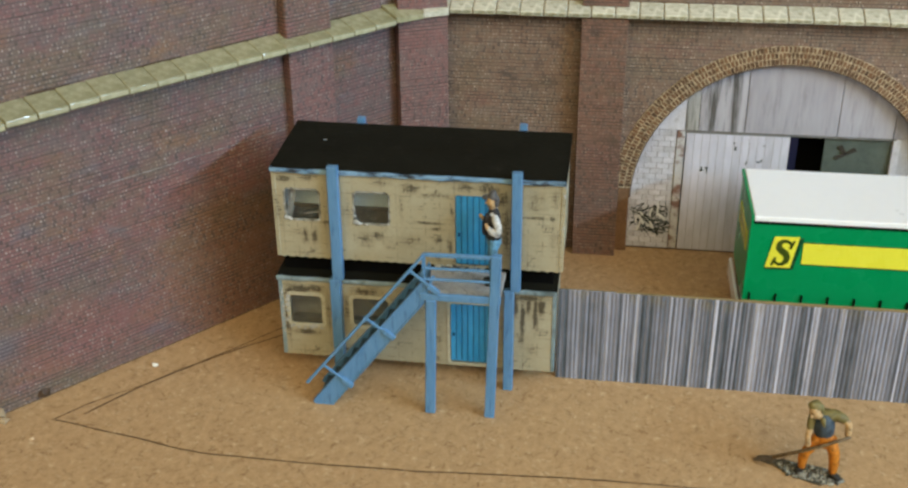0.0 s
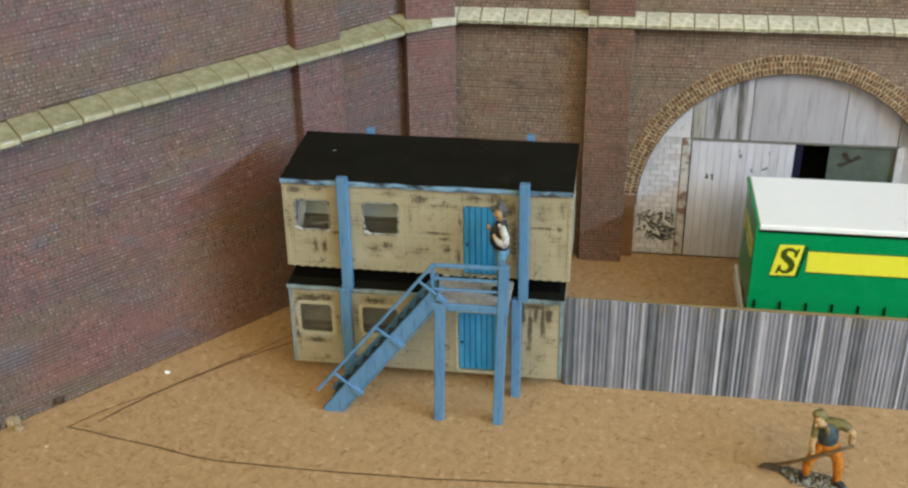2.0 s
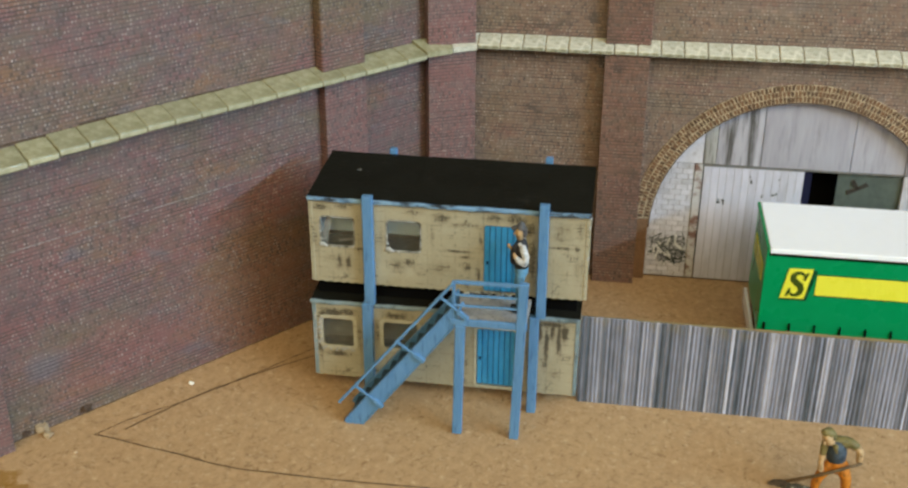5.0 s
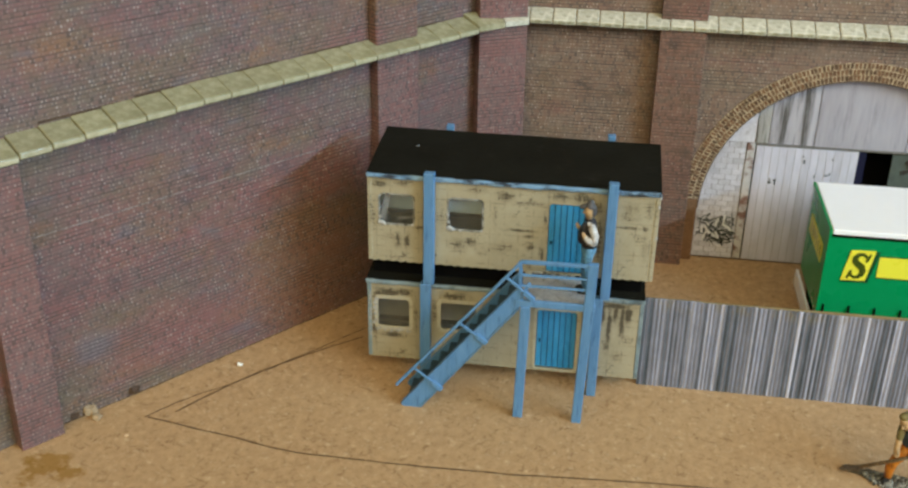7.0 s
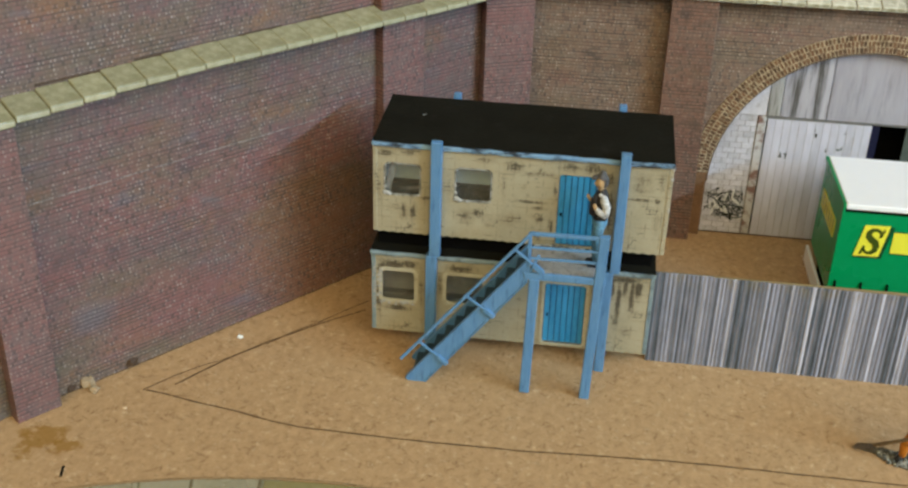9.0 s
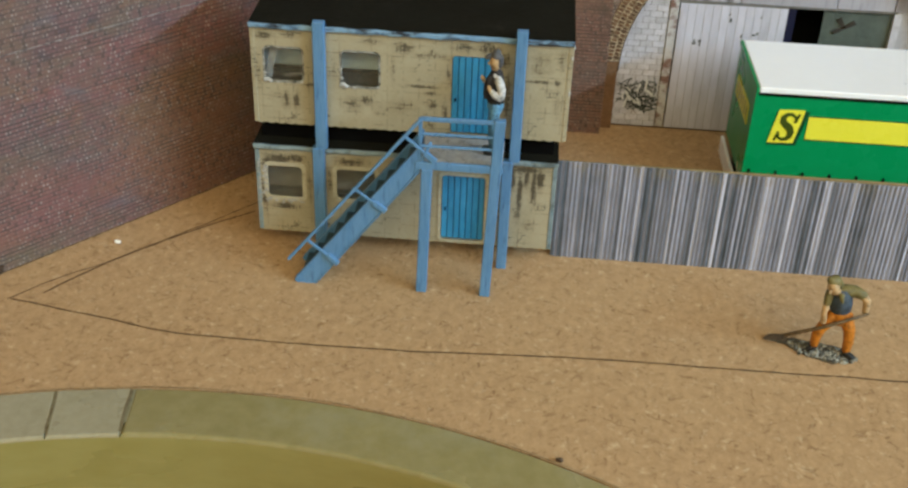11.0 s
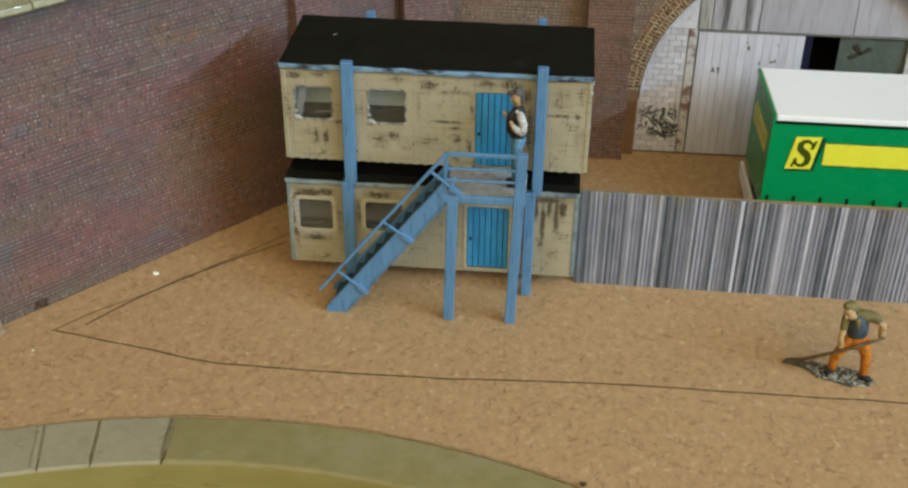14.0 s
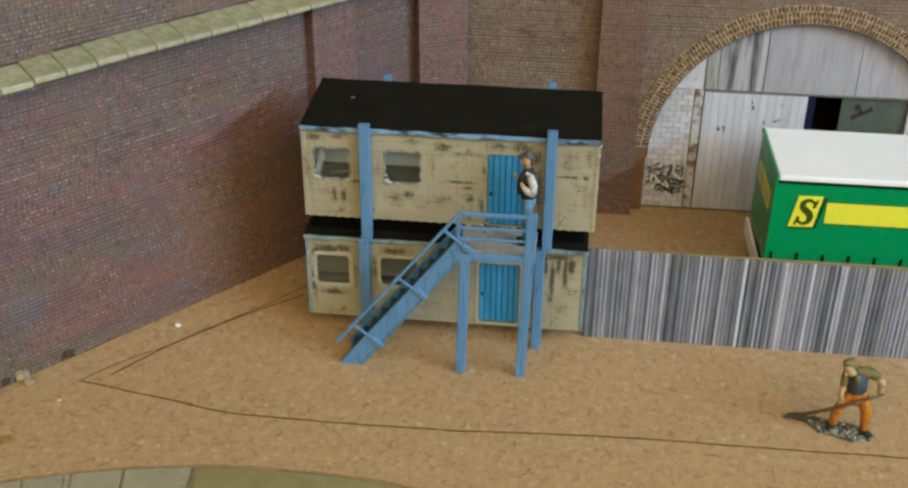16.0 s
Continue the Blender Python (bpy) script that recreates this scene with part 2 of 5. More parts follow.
def hardboard():
    k = Nodes("hardboard")
    v = k.coords()
    fibre = k.noise(k.coords(scale=(1, 0.7, 1)), 300.0, 6.0, 0.75, 0.28, 0.72)
    warp = k.add("TexNoise", Vector=v, Scale=220.0, Detail=3.0)
    bent = k.add("MixRGB", Fac=0.003, Color1=v, Color2=warp.outputs["Color"]).outputs[0]
    fleck = None
    for a, sc, sh in ((0.5, 1.0, 0.0), (-0.6, 0.9, 0.37), (1.6, 1.1, 0.71)):
        turned = k.add("Mapping", Vector=bent, Rotation=(0, 0, a), Location=(sh, sh, 0)).outputs[0]
        one = k.noise(k.add("Mapping", Vector=turned, Scale=(0.38, 1, 1)).outputs[0], 500.0 * sc, 2.0, 0.5, 0.60, 0.70)
        fleck = one if fleck is None else k.math("MAXIMUM", fleck, one)
    pale = k.noise(k.add("Mapping", Vector=bent, Location=(0.3, 0.1, 0)).outputs[0], 380.0, 4.0, 0.6, 0.58, 0.72)
    broad = k.noise(v, 22.0, 5.0, 0.6, 0.3, 0.7)
    colour = k.mix(fibre, (0.330, 0.199, 0.099), (0.525, 0.342, 0.188))
    colour = k.mix(k.math("MULTIPLY", broad, 0.4), colour, (0.47, 0.31, 0.165))
    fleck = k.math("MULTIPLY", fleck, k.noise(k.coords(shift=(0.4, 0.2, 0)), 90.0, 3.0, 0.6, 0.3, 0.7))
    colour = k.mix(k.math("MULTIPLY", fleck, 0.72), colour, (0.175, 0.092, 0.038))
    colour = k.mix(k.math("MULTIPLY", pale, 0.5), colour, (0.68, 0.53, 0.35))
    # spilt varnish by the wall's nearest pilaster
    xyz = k.add("TexCoord").outputs["Object"]
    for cx, cy, r in ((-0.115, -0.0905, 0.0085), (-0.104, -0.0945, 0.0065), (-0.1185, -0.1015, 0.0045), (-0.124, -0.0875, 0.0045)):
        d = k.add("VectorMath", i0=xyz, i1=(cx, cy, 0))
        d.operation = "DISTANCE"
        edge = k.math("ADD", d.outputs["Value"], k.math("MULTIPLY", k.noise(v, 160.0), 0.006))
        colour = k.mix(k.ramp(edge, r, r + 0.003, 0.75, 0.0), colour, (0.26, 0.13, 0.02))
    k.bump(fibre, 0.25, 0.0002)
    return k.done(colour, 0.6, 0.0, 0.18)


M_BOARD = hardboard()
M_EDGELINE = painted("brown_board_edge", (0.17, 0.105, 0.045), (0.30, 0.20, 0.10), (0.40, 0.27, 0.14), 0.9, 0.6, 700, 200, 0.3, cover=(0.42, 0.6))
M_FOOT = painted("wall_foot_line", (0.075, 0.045, 0.028), (0.15, 0.095, 0.06), (0.32, 0.21, 0.12), 0.85, 0.7, 700, 190, 0.3, cover=(0.47, 0.6))
M_STAIN = painted("brown_glue_stain", (0.15, 0.115, 0.06), (0.24, 0.20, 0.115), (0.075, 0.05, 0.024), 0.6, 0.4, 700, 330, 0.3, cover=(0.46, 0.6))
M_PENCIL = painted("pencil_graphite", (0.088, 0.046, 0.022), (0.16, 0.092, 0.043), (0.34, 0.21, 0.10), 0.62, 0.5, 900, 160, 0.2, cover=(0.50, 0.62))


def cabin_cream(name, spots, lines=True):
    """Cream panel paint with dry-brushed black weathering about given places of the panel."""
    k = Nodes(name)
    v = k.coords()
    broad = k.noise(v, 70.0, 4.0, 0.6, 0.3, 0.7)
    fine = k.noise(v, 900.0)
    colour = k.mix(k.math("ADD", k.math("MULTIPLY", broad, 0.7), k.math("MULTIPLY", fine, 0.3)), (0.290, 0.258, 0.176), (0.385, 0.350, 0.255))
    upright = k.add("TexNoise", Vector=k.coords(scale=(1, 1, 0.16)), Scale=1150.0, Detail=3.0, Roughness=0.65).outputs[0]
    level = k.add("TexNoise", Vector=k.coords(scale=(0.13, 1, 1), shift=(0.5, 0, 0.2)), Scale=1150.0, Detail=3.0, Roughness=0.65).outputs[0]
    brush = k.math("MAXIMUM", upright, level)
    xyz = k.add("TexCoord").outputs["Object"]
    total = k.math("MULTIPLY", k.noise(v, 120.0, 4.0, 0.6, 0.47, 0.70), 0.78)
    halo = None
    for cx, cz, rx, rz, amount in spots:
        off = k.add("VectorMath", i0=xyz, i1=(cx * CM, 0, cz * CM))
        off.operation = "SUBTRACT"
        size = k.add("VectorMath", i0=off.outputs[0], i1=(100 / rx, 0, 100 / rz))
        size.operation = "MULTIPLY"
        far = k.add("VectorMath", i0=size.outputs[0])
        far.operation = "LENGTH"
        one = k.ramp(far.outputs["Value"], 0.3, 1.25, amount, 0.0)
        total = k.math("MAXIMUM", total, one)
        halo = one if halo is None else k.math("MAXIMUM", halo, one)
    mark = k.ramp(k.math("ADD", brush, k.math("MULTIPLY", total, 0.25)), 0.685, 0.785)
    smear = k.math("MULTIPLY", k.math("MULTIPLY", halo, k.noise(v, 420.0, 5.0, 0.7, 0.36, 0.64)), 0.68)
    colour = k.mix(smear, colour, (0.105, 0.075, 0.042))
    # faint scribed lines of the panel, dirt caught in them here and there
    pos = k.add("SeparateXYZ", Vector=xyz)
    scribe = None
    for axis, step in ((0, 0.0062), (2, 0.0049)):
        cell = k.math("FRACT", k.math("DIVIDE", pos.outputs[axis], step))
        line = k.ramp(k.math("ABSOLUTE", k.math("SUBTRACT", cell, 0.5)), 0.0, 0.06, 1.0, 0.0)
        scribe = line if scribe is None else k.math("MAXIMUM", scribe, line)
    scribe = k.math("MULTIPLY", scribe, k.noise(v, 170.0, 4.0, 0.7, 0.46, 0.64))
    colour = k.mix(k.math("MULTIPLY", scribe, 0.8), colour, (0.10, 0.075, 0.045))
    colour = k.mix(k.math("MULTIPLY", mark, 0.85), colour, (0.040, 0.033, 0.022))
    k.bump(k.math("SUBTRACT", fine, scribe), 0.2, 0.0001)
    return k.done(colour, 0.5, 0.0, 0.4)


# brush marks: place along and up the panel, reach each way, strength
EAVES_UP = [
    (0.5, 3.72, 0.45, 0.22, 1.0), (1.5, 3.82, 0.5, 0.18, 0.8), (4.7, 3.75, 0.45, 0.2, 0.75), (5.9, 3.55, 0.45, 0.3, 0.95), (7.0, 3.3, 0.8, 0.14, 0.85),
    (8.2, 3.72, 0.5, 0.25, 0.9), (9.2, 3.72, 0.6, 0.3, 1.0), (9.8, 3.3, 0.35, 0.45, 0.9), (11.1, 3.4, 0.45, 0.35, 0.7), (11.95, 3.4, 0.16, 0.5, 0.7),
]
PANEL_UP = [
    (1.25, 1.05, 0.2, 0.45, 0.95), (1.65, 1.1, 0.18, 0.5, 1.0), (0.9, 1.2, 0.4, 0.3, 0.5), (4.45, 1.25, 0.35, 0.25, 1.0), (3.95, 1.1, 0.45, 0.35, 0.75),
    (4.9, 0.9, 0.3, 0.3, 0.6), (6.6, 2.0, 1.0, 0.1, 0.9), (7.0, 1.72, 0.35, 0.12, 1.0), (7.05, 1.2, 0.25, 0.16, 1.0), (5.9, 1.1, 0.6, 0.35, 0.65),
    # the 9.95 entry is a tall dark strip between figure and post
    (7.55, 1.0, 0.14, 0.6, 0.9), (7.65, 2.6, 0.12, 0.6, 0.75), (8.3, 0.2, 1.0, 0.16, 0.8), (9.95, 1.8, 0.25, 1.5, 0.9), (11.2, 2.5, 0.8, 0.1, 0.9),
    (11.85, 2.5, 0.18, 0.16, 1.0), (11.2, 2.95, 0.5, 0.2, 0.6), (11.9, 1.5, 0.2, 0.9, 0.55), (0.15, 2.3, 0.2, 1.0, 0.6), (2.25, 1.75, 0.4, 0.12, 0.8),
    (5.5, 2.5, 0.12, 0.6, 0.6), (3.2, 2.4, 0.12, 0.8, 0.55),
]
M_CREAM_UP = cabin_cream("weathered_cream_upper", EAVES_UP + PANEL_UP)
# brush marks: place along and up the panel, reach each way, strength
EAVES_LOW = [
    (0.9, 3.45, 0.8, 0.3, 1.15), (0.4, 3.25, 0.3, 0.5, 1.1), (1.6, 3.5, 0.6, 0.22, 1.1), (3.9, 3.5, 0.8, 0.28, 0.95), (6.0, 3.6, 0.6, 0.15, 0.7),
    (10.45, 3.3, 0.2, 0.8, 1.2), (10.8, 2.7, 0.15, 1.4, 1.2), (11.05, 3.4, 0.15, 0.6, 1.2), (11.35, 3.0, 0.15, 1.1, 1.2), (11.6, 3.3, 0.2, 0.7, 1.2), (11.0, 3.7, 0.9, 0.22, 1.2),
]
PANEL_LOW = [
    (1.1, 1.25, 0.75, 0.22, 1.0), (0.25, 1.8, 0.2, 1.2, 0.9), (2.15, 2.4, 0.16, 0.9, 0.6), (3.0, 2.6, 0.16, 0.7, 0.7), (5.2, 1.6, 0.5, 0.3, 0.5),
    (6.9, 1.4, 0.4, 0.12, 0.7), (9.95, 1.9, 0.2, 1.3, 0.7), (10.75, 1.6, 0.16, 0.5, 0.9), (11.2, 1.1, 0.3, 0.3, 0.6), (7.2, 1.7, 0.14, 0.8, 0.5),
]
M_CREAM_LOW = cabin_cream("weathered_cream_lower", EAVES_LOW + PANEL_LOW)
M_BLUE = painted("pale_blue_enamel", (0.068, 0.186, 0.380), (0.122, 0.260, 0.462), (0.020, 0.065, 0.14), 0.75, 0.40, 1100, 300, 0.4, stretch=(1, 1, 0.13), cover=(0.57, 0.70))
M_BLUE_WORN = painted("chipped_blue_trim", (0.10, 0.23, 0.43), (0.24, 0.38, 0.53), (0.012, 0.016, 0.026), 1.0, 0.5, 500, 130, 0.4, stretch=(0.3, 1, 1), cover=(0.47, 0.585))
M_GREY_TRIM = painted("worn_grey_blue_trim", (0.13, 0.20, 0.24), (0.27, 0.33, 0.35), (0.03, 0.035, 0.035), 0.9, 0.5, 500, 110, 0.4, stretch=(0.4, 1, 0.4), cover=(0.52, 0.66))
M_SURROUND = painted("pale_cream_moulding", (0.36, 0.335, 0.245), (0.46, 0.435, 0.335), (0.12, 0.09, 0.055), 0.6, 0.45, 600, 180, 0.3)
M_DOOR = painted("bright_blue_paint", (0.016, 0.215, 0.46), (0.05, 0.31, 0.60), (0.006, 0.09, 0.18), 0.45, 0.4, 700, 120, 0.2, stretch=(1, 1, 0.3), vary=0.2)
M_DOORGAP = painted("deep_blue_groove", (0.006, 0.06, 0.13), (0.012, 0.09, 0.19), dirty=0.2)
M_ROOF = painted("black_roof_paint", (0.006, 0.0058, 0.004), (0.013, 0.0125, 0.0095), (0.055, 0.05, 0.045), 0.3, 0.75, 600, 60, 0.4, spec=0.08, cover=(0.58, 0.8))
M_BLACK = painted("matt_black", (0.002, 0.002, 0.002), (0.004, 0.004, 0.004), dirty=0.0, rough=0.8, spec=0.05)
M_INSIDE = painted("grey_cabin_lining", (0.29, 0.36, 0.40), (0.40, 0.47, 0.52), dirty=0.3, patch=60)
M_DARKBLOCK = painted("dark_block_paint", (0.014, 0.018, 0.020), (0.034, 0.042, 0.046), dirty=0.3)
M_DECK = painted("weathered_grey_deck", (0.25, 0.245, 0.25), (0.42, 0.405, 0.40), (0.05, 0.045, 0.04), 0.8, 0.6, 600, 220)
M_TREAD = painted("dark_blue_tread", (0.015, 0.04, 0.075), (0.05, 0.09, 0.13), (0.005, 0.005, 0.005), 0.6, 0.6, 600, 200)
M_SEAL = painted("glue_smeared_edge", (0.20, 0.205, 0.20), (0.36, 0.37, 0.36), (0.05, 0.05, 0.045), 0.95, 0.2, 500, 200, 0.6, spec=0.9, cover=(0.47, 0.6))
M_GLUE = painted("dried_clear_glue", (0.28, 0.29, 0.29), (0.46, 0.47, 0.47), (0.08, 0.08, 0.07), 0.7, 0.15, 500, 300, 0.5, spec=1.0)
M_DULLPALE = painted("dull_pale_strip", (0.12, 0.125, 0.13), (0.22, 0.225, 0.23), (0.05, 0.05, 0.05), 0.5, 0.25, 300, 150, 0.3)
M_GREYBLOCK = painted("grey_block_paint", (0.055, 0.057, 0.055), (0.105, 0.107, 0.102), dirty=0.3)
M_LINING = painted("brown_grey_lining", (0.12, 0.122, 0.12), (0.20, 0.202, 0.20), dirty=0.4, patch=60)
M_GREEN = painted("glossy_green", (0.0, 0.245, 0.080), (0.003, 0.275, 0.098), (0.0, 0.10, 0.03), 0.05, 0.3, 200, 20, 0.02, spec=0.22)
M_DKGREEN = painted("dark_green_print", (0.005, 0.06, 0.02), (0.01, 0.075, 0.03), dirty=0.0, rough=0.3)
M_MARK = painted("olive_green_print", (0.045, 0.07, 0.008), (0.06, 0.085, 0.012), dirty=0.0, rough=0.3)
M_YELLOW = painted("yellow_print", (0.80, 0.755, 0.05), (0.84, 0.80, 0.075), dirty=0.03, rough=0.3, patch=20)
M_WHITE = painted("white_plastic", (0.88, 0.89, 0.96), (0.91, 0.92, 0.98), (0.6, 0.6, 0.6), 0.05, 0.35, 200, 20, 0.03)
M_DOORWHITE = painted("weathered_white_boards", (0.49, 0.48, 0.59), (0.62, 0.61, 0.72), (0.25, 0.23, 0.22), 0.35, 0.6, 500, 60, 0.3, stretch=(1, 1, 0.25), vary=0.12)
M_CONCRETE = painted("streaked_grey_panel", (0.32, 0.305, 0.36), (0.435, 0.42, 0.485), (0.08, 0.07, 0.065), 0.75, 0.7, 400, 70, 0.3, stretch=(1, 1, 0.12), vary=0.15)
M_STAINED = painted("rust_streaked_grey_panel", (0.30, 0.29, 0.29), (0.44, 0.43, 0.43), (0.055, 0.05, 0.035), 1.0, 0.7, 500, 130, 0.3, stretch=(1, 1, 0.07), cover=(0.45, 0.62))
M_STREAKED = painted("soot_streaked_grey_panel", (0.31, 0.298, 0.345), (0.43, 0.415, 0.475), (0.06, 0.055, 0.05), 0.95, 0.7, 500, 110, 0.3, stretch=(1, 1, 0.08), cover=(0.47, 0.62))
M_LINTEL = painted("dark_grey_lintel", (0.10, 0.095, 0.09), (0.2, 0.19, 0.185), dirty=0.6)
M_NAVY = painted("navy_reveal", (0.002, 0.002, 0.022), (0.004, 0.004, 0.034), dirty=0.0)
M_FAN = painted("brown_fan_paint", (0.028, 0.022, 0.018), (0.05, 0.04, 0.033), dirty=0.2)
M_SPRAYWHITE = painted("white_spray_paint", (0.6, 0.6, 0.6), (0.72, 0.72, 0.72), dirty=0.2)
M_WHITEBRICK = painted("flaking_white_brick", (0.50, 0.485, 0.55), (0.66, 0.645, 0.72), (0.20, 0.17, 0.15), 0.45, 0.7, 500, 120, 0.4, vary=0.25)
M_JAMB = painted("peeling_red_jamb", (0.40, 0.385, 0.39), (0.52, 0.50, 0.51), (0.150, 0.064, 0.044), 0.9, 0.7, 400, 75, 0.4, stretch=(0.5, 1, 0.7), cover=(0.505, 0.585))
M_GRAFFITI = painted("black_spray_paint", (0.03, 0.035, 0.035), (0.09, 0.10, 0.09), dirty=0.0)
M_PANE = painted("dull_green_pane", (0.072, 0.086, 0.080), (0.115, 0.135, 0.122), (0.04, 0.05, 0.045), 0.5, 0.35, 300, 90)


def arch_brick():
    """Printed arch bricks, each of its own tone."""
    k = Nodes("arch_brick_print")
    isl = k.add("NewGeometry").outputs["Random Per Island"]
    colour = k.mix(isl, (0.05, 0.027, 0.016), (0.215, 0.108, 0.055))
    v = k.coords()
    colour = k.mix(k.math("MULTIPLY", k.noise(v, 700.0, 4.0, 0.7, 0.4, 0.65), 0.6), colour, (0.16, 0.10, 0.062))
    colour = k.mix(k.math("MULTIPLY", k.noise(v, 90.0, 4.0, 0.6, 0.5, 0.7), 0.6), colour, (0.05, 0.028, 0.018))
    return k.done(colour, 0.62, 0.0, 0.35)


M_ARCHBRICK = arch_brick()
M_ARCHMORTAR = painted("arch_mortar_print", (0.36, 0.28, 0.18), (0.62, 0.52, 0.38), (0.10, 0.06, 0.03), 0.85, 0.6, 700, 230, 0.2, cover=(0.46, 0.62))
M_JAMBCARD = painted("rusty_brown_card", (0.135, 0.070, 0.034), (0.215, 0.118, 0.062), (0.07, 0.038, 0.02), 0.5, 0.65, 600, 120)
M_STONECHIP = painted("plaster_crumb", (0.30, 0.21, 0.12), (0.45, 0.34, 0.22), dirty=0.6, grain=1500, patch=400)
M_PEACHCHIP = painted("peach_crumb", (0.62, 0.44, 0.27), (0.70, 0.52, 0.34), dirty=0.0)
M_WHITECHIP = painted("white_crumb", (0.80, 0.79, 0.74), (0.86, 0.85, 0.82), dirty=0.0)


def gravel():
    k = Nodes("painted_gravel")
    isl = k.add("NewGeometry").outputs["Random Per Island"]
    colour = k.mix(k.ramp(isl, 0.35, 0.98), (0.035, 0.034, 0.028), (0.42, 0.42, 0.37))
    return k.done(k.mix(k.math("MULTIPLY", k.noise(k.coords(), 900.0), 0.4), colour, (0.2, 0.19, 0.17)), 0.7)


M_GRAVEL = gravel()
M_DIRT = painted("dark_earth_paint", (0.055, 0.047, 0.030), (0.105, 0.088, 0.060), (0.02, 0.018, 0.012), 0.7, 0.7, 900, 300, 0.5)


def corrugated():
    k = Nodes("printed_corrugated_iron")
    xyz = k.add("SeparateXYZ", Vector=k.add("TexCoord").outputs["Object"])
    drift = k.add("TexNoise", Vector=k.coords(scale=(1, 0, 0.01)), Scale=140.0, Detail=2.0).outputs[0]
    across = k.math("ADD", xyz.outputs[0], k.math("MULTIPLY", drift, 0.006))
    tones = []
    for n, wide in enumerate((0.0014, 0.0022, 0.0043)):
        at = k.math("ADD", k.math("DIVIDE", across, wide), 7.3 * n)
        tones.append(k.add("TexWhiteNoise", Vector=k.add("CombineXYZ", X=k.math("FLOOR", at), Y=n * 3.1).outputs[0]).outputs["Value"])
        if n == 0:
            thin = k.math("MULTIPLY", k.ramp(k.math("ABSOLUTE", k.math("SUBTRACT", k.math("FRACT", at), 0.5)), 0.26, 0.46), k.ramp(tones[0], 0.25, 0.7))
            glint = k.ramp(tones[0], 0.86, 0.92)
        if n == 1:
            groove = k.ramp(k.math("ABSOLUTE", k.math("SUBTRACT", k.math("FRACT", at), 0.5)), 0.34, 0.5)
            edged = k.math("MULTIPLY", groove, k.ramp(tones[1], 0.35, 0.75))
    fine = k.noise(k.coords(scale=(1, 0, 0.03)), 1500.0, 3.0, 0.8, 0.3, 0.7)
    blotch = k.noise(k.coords(scale=(1, 1, 0.3)), 190.0, 5.0, 0.7, 0.4, 0.7)
    mixed = k.math("ADD", k.math("MULTIPLY", tones[0], 0.46), k.math("ADD", k.math("MULTIPLY", tones[1], 0.20), k.math("MULTIPLY", tones[2], 0.05)))
    tone = k.math("ADD", mixed, k.math("ADD", k.math("MULTIPLY", fine, 0.12), k.math("MULTIPLY", blotch, 0.13)))
    tone = k.math("SUBTRACT", tone, k.math("MULTIPLY", edged, 0.32))
    breaks = k.noise(k.coords(scale=(1, 1, 0.12)), 420.0, 3.0, 0.6, 0.35, 0.65)
    tone = k.math("ADD", k.math("SUBTRACT", tone, k.math("MULTIPLY", k.math("MULTIPLY", thin, breaks), 0.38)), k.math("MULTIPLY", k.math("MULTIPLY", glint, breaks), 0.25))
    tone = k.math("ADD", tone, 0.05)
    ramp = k.add("ValToRGB", Fac=tone)
    el = ramp.color_ramp.elements
    el[0].color, el[0].position = (0.050, 0.066, 0.086, 1), 0.20
    el[1].color, el[1].position = (0.46, 0.47, 0.58, 1), 0.88
    el.new(0.37).color = (0.140, 0.150, 0.192, 1)
    el.new(0.57).color = (0.240, 0.252, 0.325, 1)
    # rusty and mossy patches along the top edge
    rust = k.math("MULTIPLY", k.ramp(xyz.outputs[2], 0.037, 0.046), k.noise(k.coords(), 130.0, 4.0, 0.6, 0.52, 0.66))
    colour = k.mix(k.math("MULTIPLY", rust, 0.5), ramp.outputs[0], (0.24, 0.19, 0.075))
    k.bump(fine, 0.2, 0.0001)
    return k.done(colour, 0.5, 0.0, 0.45)


M_IRON = corrugated()


def clear():
    k = Nodes("acetate_glazing")
    k.put(k.b.inputs["Transmission Weight"], 1.0)
    k.put(k.b.inputs["IOR"], 1.45)
    v = k.coords()
    k.bump(k.noise(v, 90.0, 2.0), 0.25, 0.0006)
    return k.done((0.85, 0.88, 0.88), k.ramp(k.noise(v, 200.0), 0, 1, 0.02, 0.18))


M_GLASS = clear()


def plain(name, colour, rough=0.6):
    return painted(name, tuple(c * 0.85 for c in colour), tuple(min(1, c * 1.15) for c in colour), grime=tuple(c * 0.2 for c in colour), dirty=0.75, rough=rough, grain=1500, patch=260, cover=(0.45, 0.65))


# ---------------------------------------------------------------- mesh helpers (centimetres)
def box(bm, x0, y0, z0, x1, y1, z1, bevel=0.0):
    made = bmesh.ops.create_cube(bm, size=1.0, matrix=Matrix.Translation(((x0 + x1) / 2, (y0 + y1) / 2, (z0 + z1) / 2)) @ Matrix.Diagonal((x1 - x0, y1 - y0, z1 - z0, 1)))
    if bevel:
        edges = list({e for v in made["verts"] for e in v.link_edges})
        bmesh.ops.bevel(bm, geom=edges, offset=bevel, segments=2, affect="EDGES", profile=0.5)
    return bm


def boxed(*args, **kw):
    return box(bmesh.new(), *args, **kw)


